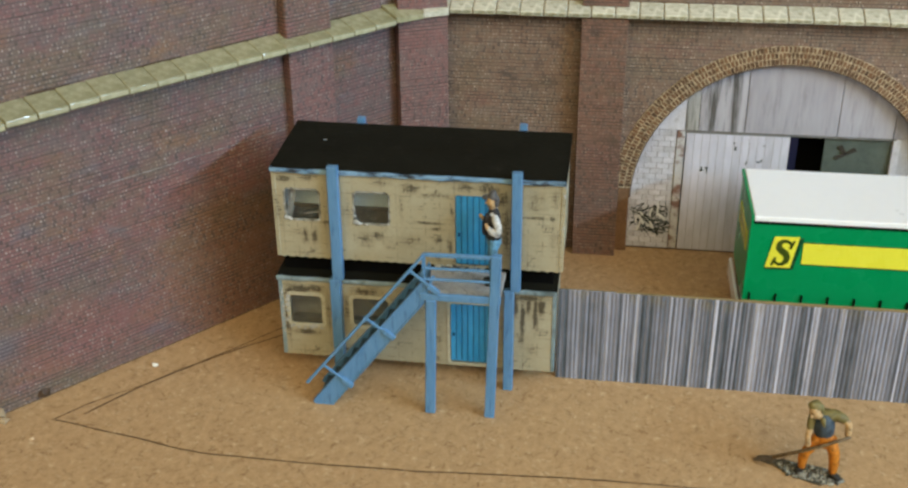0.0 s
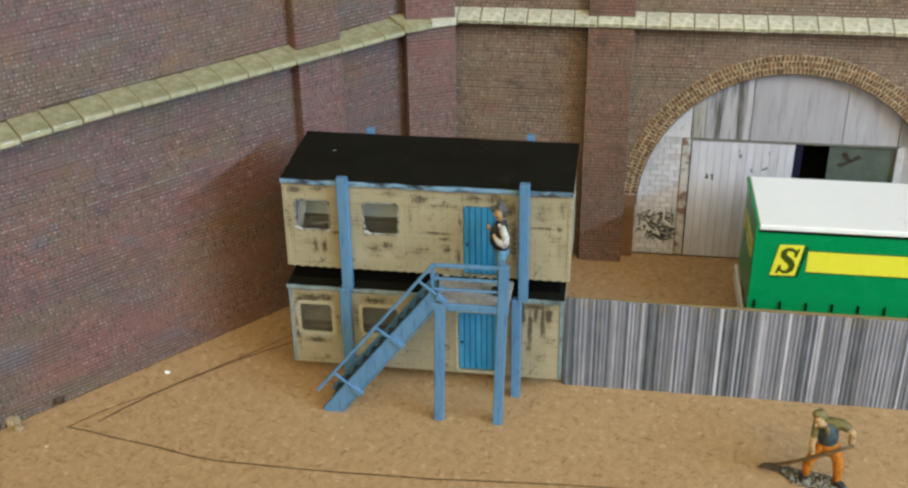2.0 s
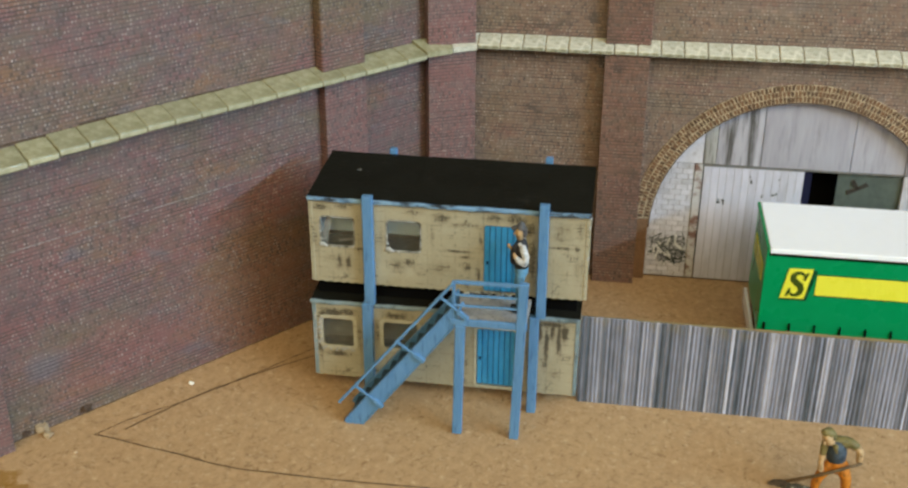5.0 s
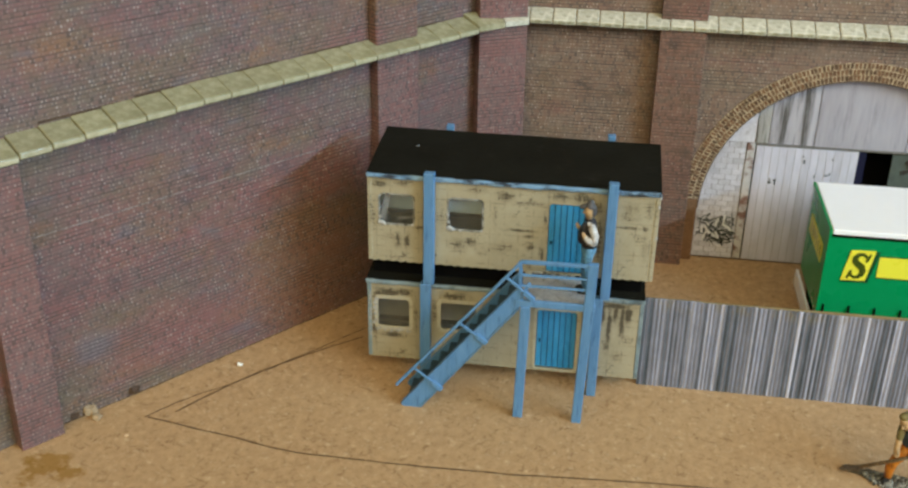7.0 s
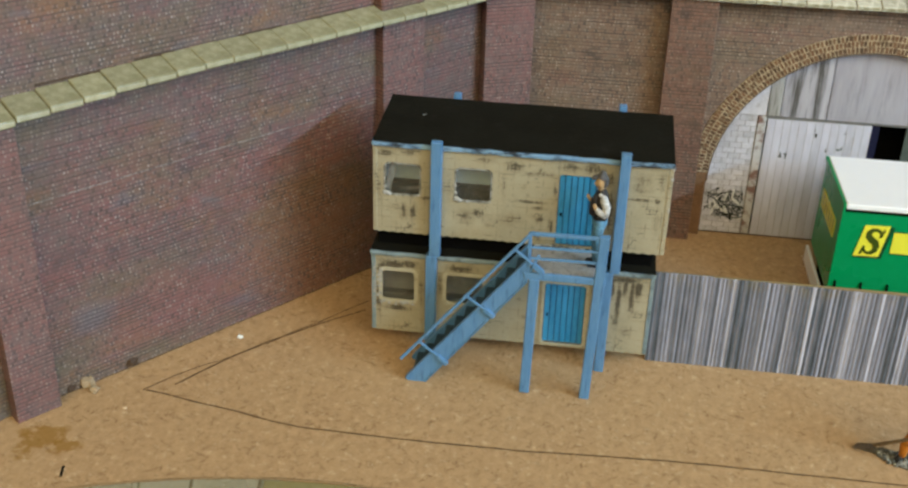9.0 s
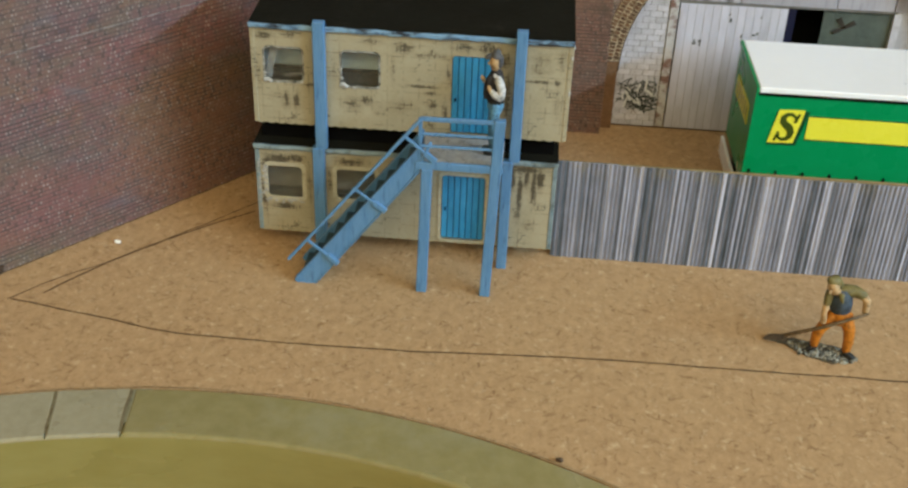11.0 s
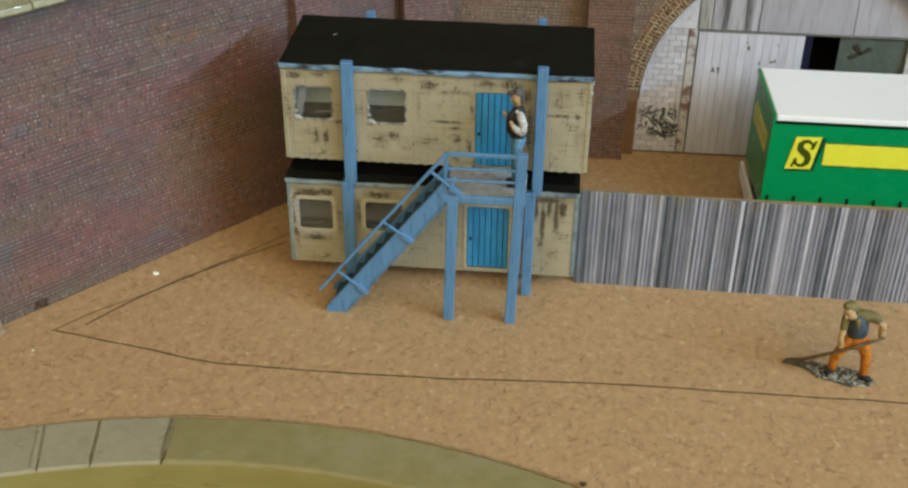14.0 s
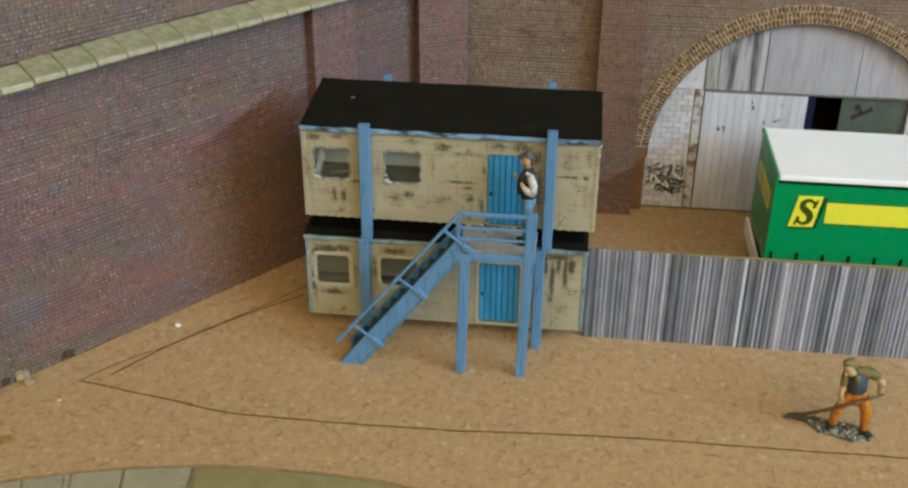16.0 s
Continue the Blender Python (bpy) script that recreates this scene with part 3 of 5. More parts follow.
def bar(bm, a, b, w, h, side=(0, 1, 0), bevel=0.0):
    """A straight bar from a to b, w along side and h across it."""
    a, b = Vector(a), Vector(b)
    along = (b - a).normalized()
    side = (Vector(side) - along * along.dot(Vector(side))).normalized()
    up = along.cross(side)
    m = Matrix((along, side, up)).transposed().to_4x4()
    m.translation = (a + b) / 2
    made = bmesh.ops.create_cube(bm, size=1.0, matrix=m @ Matrix.Diagonal(((b - a).length, w, h, 1)))
    if bevel:
        edges = list({e for v in made["verts"] for e in v.link_edges})
        bmesh.ops.bevel(bm, geom=edges, offset=bevel, segments=2, affect="EDGES", profile=0.5)
    return bm


def prism(bm, outline, axis, lo, hi, holes=()):
    """A plate: outline (and holes) in the plane across axis, from lo to hi along it."""
    def place(p, d):
        return {"x": (d, p[0], p[1]), "y": (p[0], d, p[1]), "z": (p[0], p[1], d)}[axis]
    edges = []
    for loop in (outline, *holes):
        vs = [bm.verts.new(place(p, lo)) for p in loop]
        edges += [bm.edges.new((vs[i], vs[(i + 1) % len(vs)])) for i in range(len(vs))]
    made = bmesh.ops.triangle_fill(bm, edges=edges, use_beauty=True)
    faces = [g for g in made["geom"] if isinstance(g, bmesh.types.BMFace)]
    out = bmesh.ops.extrude_face_region(bm, geom=faces)
    move = Vector(place((0, 0), hi - lo))
    bmesh.ops.translate(bm, verts=[g for g in out["geom"] if isinstance(g, bmesh.types.BMVert)], vec=move)
    bmesh.ops.recalc_face_normals(bm, faces=bm.faces[:])
    return bm


def rounded(x0, z0, x1, z1, r, n=4):
    pts = []
    for cx, cz, a0 in ((x1 - r, z1 - r, 0), (x0 + r, z1 - r, 90), (x0 + r, z0 + r, 180), (x1 - r, z0 + r, 270)):
        pts += [(cx + r * math.cos(radians(a0 + 90 * i / n)), cz + r * math.sin(radians(a0 + 90 * i / n))) for i in range(n + 1)]
    return pts


def tube(bm, pts, radii, seg=10, mat=0):
    """A round limb through pts, closed with domes."""
    pts = [Vector(p) for p in pts]
    rings, first = [], len(bm.faces)
    stations = []
    d0, d1 = (pts[1] - pts[0]).normalized(), (pts[-1] - pts[-2]).normalized()
    for f, s in ((1.0, 0.12), (0.7, 0.7)):
        stations.append((pts[0] - d0 * radii[0] * f * 0.9, radii[0] * s, d0))
    for i, p in enumerate(pts):
        d = ((pts[min(i + 1, len(pts) - 1)] - pts[max(i - 1, 0)])).normalized()
        stations.append((p, radii[i], d))
    for f, s in ((0.7, 0.7), (1.0, 0.12)):
        stations.append((pts[-1] + d1 * radii[-1] * f * 0.9, radii[-1] * s, d1))
    for p, r, d in stations:
        a = d.orthogonal().normalized() if abs(d.y) > 0.95 else d.cross(Vector((0, 1, 0))).normalized()
        b = d.cross(a)
        rings.append([bm.verts.new(p + r * (math.cos(2 * math.pi * i / seg) * a + math.sin(2 * math.pi * i / seg) * b)) for i in range(seg)])
    made = []
    for low, high in zip(rings, rings[1:]):
        made += [bm.faces.new((low[i], low[(i + 1) % seg], high[(i + 1) % seg], high[i])) for i in range(seg)]
    made += [bm.faces.new(rings[0][::-1]), bm.faces.new(rings[-1])]
    for f in made:
        f.material_index, f.smooth = mat, True
    return bm


def rough_up(bm, amount, scale=1.0, seed=0):
    for v in bm.verts:
        v.co += amount * noise.noise_vector(v.co * scale + Vector((seed, seed * 1.7, 0)))
    return bm


def mesh_of(name, bm, mats):
    bmesh.ops.scale(bm, vec=(CM, CM, CM), verts=bm.verts[:])
    bmesh.ops.recalc_face_normals(bm, faces=bm.faces[:])
    data = bpy.data.meshes.new(name)
    bm.to_mesh(data)
    bm.free()
    for m in mats if isinstance(mats, (list, tuple)) else [mats]:
        data.materials.append(m)
    return data


def thing(name, at, label, category, group="", turn=0.0):
    """An Empty at a thing's base, in centimetres; its parts are built relative to it."""
    ob = new(name)
    ob.empty_display_size = 0.01
    ob.matrix_world = Matrix.Translation(Vector(at) * CM) @ Matrix.Rotation(radians(turn), 4, "Z")
    return tagged(ob, label, category, group)


def part(name, bm, mats, parent, label="", at=(0, 0, 0)):
    ob = new(name, mesh_of(name, bm, mats))
    ob.parent = parent
    ob.location = Vector(at) * CM
    if label:
        tagged(ob, label)
    return ob


def solid(name, bm, mats, at, label, category="", group="", kind="", turn=0.0):
    """A thing or a piece of the setting that is one mesh."""
    ob = new(name, mesh_of(name, bm, mats))
    ob.matrix_world = Matrix.Translation(Vector(at) * CM) @ Matrix.Rotation(radians(turn), 4, "Z")
    return tagged(ob, label, category, group, kind)


def piece(name, data, parent, at=(0, 0, 0), turn=0.0, scale=(1, 1, 1)):
    """One of many alike pieces on shared mesh data."""
    ob = new(name, data)
    ob.parent = parent
    ob.location, ob.rotation_euler, ob.scale = Vector(at) * CM, (0, 0, radians(turn)), scale
    return ob


# ---------------------------------------------------------------- unseen room round the layout, openings placed for the lamps
def wall_with_opening(name, outline, axis, lo, hi, *holes):
    cut = [[(x0, z0), (x1, z0), (x1, z1), (x0, z1)] for x0, z0, x1, z1 in holes]
    solid(name, prism(bmesh.new(), outline, axis, lo, hi, cut), M_PLASTER, (0, 0, 0), "beige plaster room wall with openings for the lamps", kind="structure")


solid("room_floor", boxed(-240, -250, -105, 176, 200, -95), M_CARPET, (0, 0, 0), "grey carpeted floor of the room", kind="structure")
solid("ceiling", boxed(-255, -265, 250, 191, 215, 260), M_PLASTER, (0, 0, 0), "plain beige plaster ceiling", kind="structure")
solid("wall_north", boxed(-255, 200, -105, 191, 215, 250), M_PLASTER, (0, 0, 0), "plain beige plaster room wall", kind="structure")
solid("wall_west", boxed(-255, -250, -105, -240, 200, 250), M_PLASTER, (0, 0, 0), "plain beige plaster room wall", kind="structure")
wall_with_opening("wall_east", [(-250, -105), (200, -105), (200, 250), (-250, 250)], "x", 176, 191, (-170, 76, -20, 98), (-225, 135, -15, 215))
wall_with_opening("wall_south", [(-255, -105), (191, -105), (191, 250), (-255, 250)], "y", -265, -250, (-185, 100, 165, 245))

# ---------------------------------------------------------------- baseboard
CX, CY, R_BACK, R_FRONT = 1.40, -38.58, 28.8, 26.35


def arc(r, a0, a1, n):
    return [(CX + r * math.cos(radians(a0 + (a1 - a0) * i / n)), CY + r * math.sin(radians(a0 + (a1 - a0) * i / n))) for i in range(n + 1)]


sheet = [(-36, -14), *[p for p in arc(R_BACK, 141, 37, 90)], (60, -21), (60, 24), (-36, 24)]
sheet[0] = (-36, sheet[1][1])
ground = solid("ground", prism(bmesh.new(), sheet, "z", -0.4, 0.0), M_BOARD, (0, 0, 0), "bare tan hardboard baseboard with pencil lines", kind="structure")
bench = thing("layout_bench", (12, -28, -95), "plain wooden bench carrying the model board", "bench")
for bx in (-45, 41):
    for by in (-48, 44):
        part("leg", boxed(bx, by, 0, bx + 5, by + 5, 83, bevel=0.3), M_RAW_CARD, bench)
part("frame", boxed(-46, -50, 83, 47, 50, 86, bevel=0.3), M_RAW_CARD, bench)
solid("lower_board", boxed(-36, -80, -9, 60, 24, -8), M_BOARD, (0, 0, 0), "hardboard panel below the raised yard", kind="structure")

kerb = thing("platform_edge", (0, 0, 0), "curved olive coping along the edge of the raised yard", "kerb")


def ring_block(bm, r0, r1, a0, a1, z0, z1, n, bevel=0.0):
    pts = arc(r1, a0, a1, n) + arc(r0, a1, a0, n)
    prism(bm, pts, "z", z0, z1)
    if bevel:
        top = [e for e in bm.edges if all(v.co.z > z1 - 1e-4 for v in e.verts) and len(e.link_faces) == 2 and abs(e.calc_face_angle(0)) > 0.5]
        bmesh.ops.bevel(bm, geom=top, offset=bevel, segments=2, affect="EDGES", profile=0.5)
    return bm


joints = [141, 133.5, 128.1, 122.7, 117.3, 113.6, 110.0, 106.5, 102.6, 97.3]
for a, b in zip(joints, joints[1:]):
    part("kerb_stone", ring_block(bmesh.new(), R_FRONT, R_BACK - 0.02, b + 0.04, a - 0.04, -0.1, 0.05, 6, 0.07), M_KERBSTONE, kerb)
part("kerb_bed", ring_block(bmesh.new(), R_FRONT + 0.62, R_BACK - 0.05, 96, 141, -0.5, 0.034, 40), M_COPEJOINT, kerb, "dirty joints")
part("kerb_strip", ring_block(bmesh.new(), R_FRONT, R_BACK - 0.02, 37, 97.24, -0.102, 0.05, 60, 0.12), M_KERB, kerb)
face = bmesh.new()
profile = [(0.62, -0.1), (0.10, -0.1), (0.012, -0.1), (0.004, -0.16), (0.0, -0.42), (-0.02, -0.9), (0.03, -2.2), (0.06, -4.5), (0.06, -8.0), (0.62, -8.0)]
sweep = []
for i in range(105):
    a = radians(37 + i)
    sweep.append([face.verts.new((CX + (R_FRONT + q) * math.cos(a), CY + (R_FRONT + q) * math.sin(a), z)) for q, z in profile])
for one, two in zip(sweep, sweep[1:]):
    for j in range(len(profile)):
        f = face.faces.new((one[j], one[(j + 1) % len(profile)], two[(j + 1) % len(profile)], two[j]))
        f.smooth = 3 <= j <= 7
face.faces.new(sweep[0]), face.faces.new(sweep[-1][::-1])
part("edge_face", face, M_KERB_FACE, kerb, "glossy olive painted upright face")


def ribbon(bm, pts, w, z=0.012, seed=0):
    """A thin, slightly wavering drawn line on the board."""
    pts = [Vector((*p, 0)) for p in pts]
    line = []
    for a, b in zip(pts, pts[1:]):
        n = max(2, int((b - a).length / 0.35))
        line += [a.lerp(b, i / n) for i in range(n)]
    line.append(pts[-1])
    edge = []
    for i, p in enumerate(line):
        d = (line[min(i + 1, len(line) - 1)] - line[max(i - 1, 0)]).normalized()
        s = Vector((-d.y, d.x, 0))
        k = 0.06 * noise.noise(Vector((i * 0.21, seed, 0)))
        h = w * (0.6 + 0.5 * noise.noise(Vector((i * 0.9, seed + 5, 0))) + 0.25) / 2
        edge.append((bm.verts.new(p + s * (k + h) + Vector((0, 0, z))), bm.verts.new(p + s * (k - h) + Vector((0, 0, z)))))
    for (a, b), (c, d) in zip(edge, edge[1:]):
        bm.faces.new((a, b, d, c))
    return bm


part("pencil_line", ribbon(bmesh.new(), [(-8.75, -5.28), (-5.6, -5.85), (-2.9, -6.45), (-1.8, -6.62), (2.5, -6.7), (7.1, -6.6), (11, -6.35), (14.45, -6.17), (20, -6.15), (27.5, -6.05), (36, -5.9)], 0.11, seed=1), M_PENCIL, ground)
part("pencil_line", ribbon(bmesh.new(), [(-8.9, -5.3), (-8.0, -4.1), (-7.0, -3.1), (-6.3, -2.5), (-5.0, -1.0), (-4.0, 0.1), (-2.9, 1.3), (-1.9, 2.6), (-1.0, 3.6)], 0.085, seed=2), M_PENCIL, ground)
part("pencil_line", ribbon(bmesh.new(), [(-7.7, -4.7), (-6.9, -3.5), (-6.0, -2.2), (-5.0, -1.1), (-3.3, 0.7), (-2.3, 1.6), (-1.0, 2.8)], 0.12, 0.016, seed=3), M_PENCIL, ground)
for a, wide, seed in ((107.0, 0.04, 12), (102.6, 0.09, 13), (97.4, 0.13, 14)):
    stain = ribbon(bmesh.new(), [(CX + r * math.cos(radians(a)), CY + r * math.sin(radians(a))) for r in (28.74, 28.2, 27.5, 26.9, 26.5)], wide, 0.056, seed)
    part("joint_stain", stain, M_STAIN, kerb, "brown glue stain along a joint")
# thin brown line along the joint of board and coping
edge_line = ribbon(bmesh.new(), arc(R_BACK + 0.02, 125, 40, 60), 0.085, 0.058, 15)
part("edge_line", edge_line, M_EDGELINE, kerb, "brown broken line where board meets coping")
part("pen_mark", ribbon(bmesh.new(), [(-9.98, -10.55), (-9.8, -11.2)], 0.13, seed=4), M_BLACK, ground)

# ---------------------------------------------------------------- left retaining wall, in its own frame: x along, -y towards the yard
TURN_L, TOP = 51.5, 19.9
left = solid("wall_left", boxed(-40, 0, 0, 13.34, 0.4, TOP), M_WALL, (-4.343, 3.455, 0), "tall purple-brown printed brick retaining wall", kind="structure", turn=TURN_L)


def pilaster(name, wall, x0, x1, proud, mat, top=TOP):
    ob = part(name, boxed(x0, -proud, 0, x1, 0.0, top, bevel=0.03), mat, wall)
    return ob


part("paper_seam", boxed(-12.7, -0.012, SEAM, 4.84, 0.0, SEAM + 0.045), M_SEAM, left, "pale joint of the brick paper")
pilaster("pilaster", left, 4.85, 7.4, 0.55, M_PILASTER, 13.2)
part("pilaster", boxed(4.75, -0.62, 13.42, 7.36, 0.0, TOP, bevel=0.12), M_WALL, left)
pilaster("pilaster", left, -14.6, -12.75, 0.7, M_PILASTER, 12.7)
pilaster("pilaster", left, -34.2, -32.0, 0.7, M_PILASTER)
part("wall_capping", boxed(-40, -0.05, TOP, 13.3, 0.45, TOP + 0.12), M_RAW_CARD, left)


def coping_piece(name, length, depth, low, front, back, mat, gap=0.008):
    bm = bmesh.new()
    prism(bm, [(0.0, low + 0.1), (0.0, back), (-depth, front), (-depth, low)], "x", gap, length - gap)
    # front faces take the second colour, which carries the edge's light
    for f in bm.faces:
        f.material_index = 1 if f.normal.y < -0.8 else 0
    keep = [e for e in bm.edges if e.calc_face_angle(0) > 0.5]
    bmesh.ops.bevel(bm, geom=keep, offset=0.055, segments=2, affect="EDGES", profile=0.5)
    return mesh_of(name, bm, mat)


LEN_L = 1.32
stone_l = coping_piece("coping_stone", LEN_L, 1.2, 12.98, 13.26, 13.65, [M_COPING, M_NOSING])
rng = random.Random(4)
s = -30.0
while s < 11.0 - LEN_L:
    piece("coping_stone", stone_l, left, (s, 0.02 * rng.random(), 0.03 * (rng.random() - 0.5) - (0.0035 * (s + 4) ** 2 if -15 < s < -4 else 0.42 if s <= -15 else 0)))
    s += LEN_L
part("coping_bed", prism(bmesh.new(), [(0, 13.1), (0, 13.59), (-1.14, 13.22), (-1.14, 13.04)], "x", -6, s), M_COPEJOINT, left, "dark joints of the coping")
END_L = s
# dark strips in place of the shaded gap behind the coping
for g0, g1 in ((-11.5, -8.2), (-7.4, -5.6), (-2.6, -0.4), (1.2, 3.6), (7.7, 9.1)):
    drop = -0.0035 * ((g0 + g1) / 2 + 4) ** 2 if g0 < -4 else 0.0
    part("coping_gap_strip", boxed(g0, -0.03, 13.6 + drop, g1, 0.0, 13.7 + drop), M_RAW_DARK, left, "dark strip standing for the gap behind the coping")

# ---------------------------------------------------------------- back retaining wall
AX, AZ, AR, AR2 = 22.95, 3.2, 7.7, 8.66
arch = [(AX + AR * math.cos(radians(180 - 180 * i / 48)), AZ + AR * math.sin(radians(180 - 180 * i / 48))) for i in range(49)]
outline = [(3.9, 0), (AX - AR, 0), *arch, (AX + AR, 0), (60, 0), (60, TOP), (3.9, TOP)]
back = solid("wall_back", prism(bmesh.new(), outline, "y", 13.9, 14.3), M_WALL_BACK, (0, 0, 0), "brown printed brick retaining wall with a wide arch", kind="structure")
for x0, x1 in ((12.35, 14.65), (31.9, 34.2), (51, 53.3)):
    part("pilaster", boxed(x0, 13.1, 0, x1, 13.9, 13.4, bevel=0.03), M_PILASTER_BACK, back)
    part("pilaster", boxed(x0, 13.42, 13.4, x1, 13.9, TOP, bevel=0.03), M_PILASTER_BACK, back)
corner = boxed(0, 0, 0, 2.58, 1.6, TOP, bevel=0.03)
bmesh.ops.transform(corner, matrix=Matrix.Translation((3.3, 11.97, 0)) @ Matrix.Rotation(radians(25.5), 4, "Z"), verts=corner.verts[:])
part("pilaster", corner, M_PILASTER, back, "reddish brick corner pilaster set at an angle")
part("wall_capping", boxed(3.9, 13.85, TOP, 60, 14.35, TOP + 0.12), M_RAW_CARD, back)

LEN_B = 1.18
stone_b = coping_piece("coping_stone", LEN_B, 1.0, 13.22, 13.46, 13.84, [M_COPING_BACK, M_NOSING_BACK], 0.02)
x = 5.72
while x < 48:
    piece("coping_stone", stone_b, back, (x, 13.9, 0.03 * (rng.random() - 0.5)))
    x += LEN_B
part("coping_bed", prism(bmesh.new(), [(13.9, 13.3), (13.9, 13.78), (12.96, 13.42), (12.96, 13.26)], "x", 5.7, x), M_STAIN, back, "dark joints of the coping")

# corner block of the coping
cs, sn = math.cos(radians(TURN_L)), math.sin(radians(TURN_L))


def from_left(sx, out):
    return (-4.343 + cs * sx + sn * out, 3.455 + sn * sx - cs * out)


# broken dark lines along the foot of both walls
foot = ribbon(bmesh.new(), [from_left(0.6 * i - 12.7, 0.03) for i in range(38)], 0.13, 0.014, 21)
part("wall_foot_line", foot, M_FOOT, ground, "dark frayed line along the foot of the wall")
foot = ribbon(bmesh.new(), [(5.8 + 0.8 * i, 13.86) for i in range(9)], 0.14, 0.014, 22)
part("wall_foot_line", foot, M_FOOT, ground, "dark frayed line along the foot of the wall")


def corner_stone(plan, low, front, rear):
    """plan: the front points, then the rear points in the opposite order."""
    bm = bmesh.new()
    n = len(plan) // 2
    lows = [bm.verts.new((*p, low)) for p in plan]
    tops = [bm.verts.new((*p, front if i < n else rear)) for i, p in enumerate(plan)]
    bm.faces.new(tops)
    bm.faces.new(lows[::-1])
    for i in range(len(plan)):
        j = (i + 1) % len(plan)
        bm.faces.new((lows[i], lows[j], tops[j], tops[i]))
    return bm


part("coping_stone", corner_stone([from_left(END_L, 1.2), (4.55, 12.22), (4.05, 13.2), from_left(END_L, 0)], 13.1, 13.37, 13.78), M_COPING, back)
part("coping_stone", corner_stone([(4.58, 12.24), (5.70, 12.9), (5.70, 13.9), (4.08, 13.2)], 13.14, 13.4, 13.8), M_COPING_BACK, back)

# brick rings of the arch
ringbed = bmesh.new()
prism(ringbed, [(AX + AR * math.cos(radians(a)), AZ + AR * math.sin(radians(a))) for a in range(4, 177, 4)]
      + [(AX + AR2 * math.cos(radians(a)), AZ + AR2 * math.sin(radians(a))) for a in range(176, 3, -4)], "y", 13.86, 13.9)
arch_ring = part("arch_ring", ringbed, M_ARCHMORTAR, back, "three rings of narrow brown bricks with pale mortar")
rings = bmesh.new()
for ring in range(3):
    r0 = AR + 0.02 + ring * 0.318
    count = (118, 124, 128)[ring]
    for i in range(count):
        a0 = radians(4.3 + (171 / count) * (i + (0.0, 0.34, 0.12)[ring]))
        a1 = a0 + radians(171 / count) * (0.70 + 0.2 * rng.random())
        p = 13.845 - 0.012 * rng.random()
        a0, r0_, r1 = a0 + 0.004 * rng.random(), r0 + 0.02 * rng.random(), r0 + 0.25 + 0.045 * rng.random()
        q = [(AX + r * math.cos(a), AZ + r * math.sin(a)) for r, a in ((r0_, a0), (r1, a0), (r1, a1), (r0_, a1))]
        f = [rings.verts.new((u, p, w)) for u, w in q]
        b = [rings.verts.new((u, 13.865, w)) for u, w in q]
        rings.faces.new(f)
        for j in range(4):
            rings.faces.new((f[j], b[j], b[(j + 1) % 4], f[(j + 1) % 4]))
# dark lip standing for the shade of the wall's thickness
lip = bmesh.new()
prism(lip, [(AX + (AR - 0.07) * math.cos(radians(a)), AZ + (AR - 0.07) * math.sin(radians(a))) for a in range(0, 181, 4)]
      + [(AX + (AR + 0.01) * math.cos(radians(a)), AZ + (AR + 0.01) * math.sin(radians(a))) for a in range(180, -1, -4)], "y", 13.88, 14.34)
part("arch_shade_lip", lip, M_RAW_DARK, arch_ring, "dark lip for the shade inside the arch")
tagged(part("arch_brick", rings, M_ARCHBRICK, arch_ring), kind="stuff")
part("jamb_strip", boxed(14.66, 13.865, 0, AX - AR, 13.9, 3.72, bevel=0.015), M_JAMBCARD, back, "plain rusty brown card strip beside the screen")

# ---------------------------------------------------------------- infill of the arch
infill = thing("arch_infill", (23.25, 14.4, 0), "white boarded and panelled screen closing the brick arch", "screen")
IX = 23.25


def inf(name, bm, mat, label=""):
    bmesh.ops.translate(bm, vec=(-IX, -14.4, 0), verts=bm.verts[:])
    return part(name, bm, mat, infill, label)


inf("backing", boxed(14.9, 16.2, 0, 31.4, 16.4, 11.5), M_BLACK)
brickpanel = inf("brick_panel", boxed(15.0, 14.45, 0, 17.54, 14.7, 7.0), M_SOFTJOINT, "white painted brick pier, flaking and stained")
rows_n, row_h = 22, 0.316
for r in range(rows_n):
    x = 15.02 - (0.32 if r % 2 else 0.0)
    while x < 17.5:
        x0, x1 = max(x, 15.02), min(x + 0.62, 17.52)
        if x1 - x0 > 0.12:
            part("brick", boxed(x0 - IX + 0.012, 14.405 - 14.4 + 0.02 * rng.random(), r * row_h + 0.012, x1 - IX - 0.012, 0.06, (r + 1) * row_h - 0.012), M_WHITEBRICK, brickpanel)
        x += 0.64
inf("panel", boxed(15.0, 14.42, 6.98, 17.92, 14.7, 11.2), M_WHITEBRICK)
inf("jamb", boxed(17.55, 14.36, 0, 17.98, 14.7, 6.95, bevel=0.03), M_JAMB, "red-brown jamb with peeling paint")
inf("lintel", boxed(17.95, 14.36, 6.88, 28.6, 14.7, 6.97, bevel=0.02), M_LINTEL)
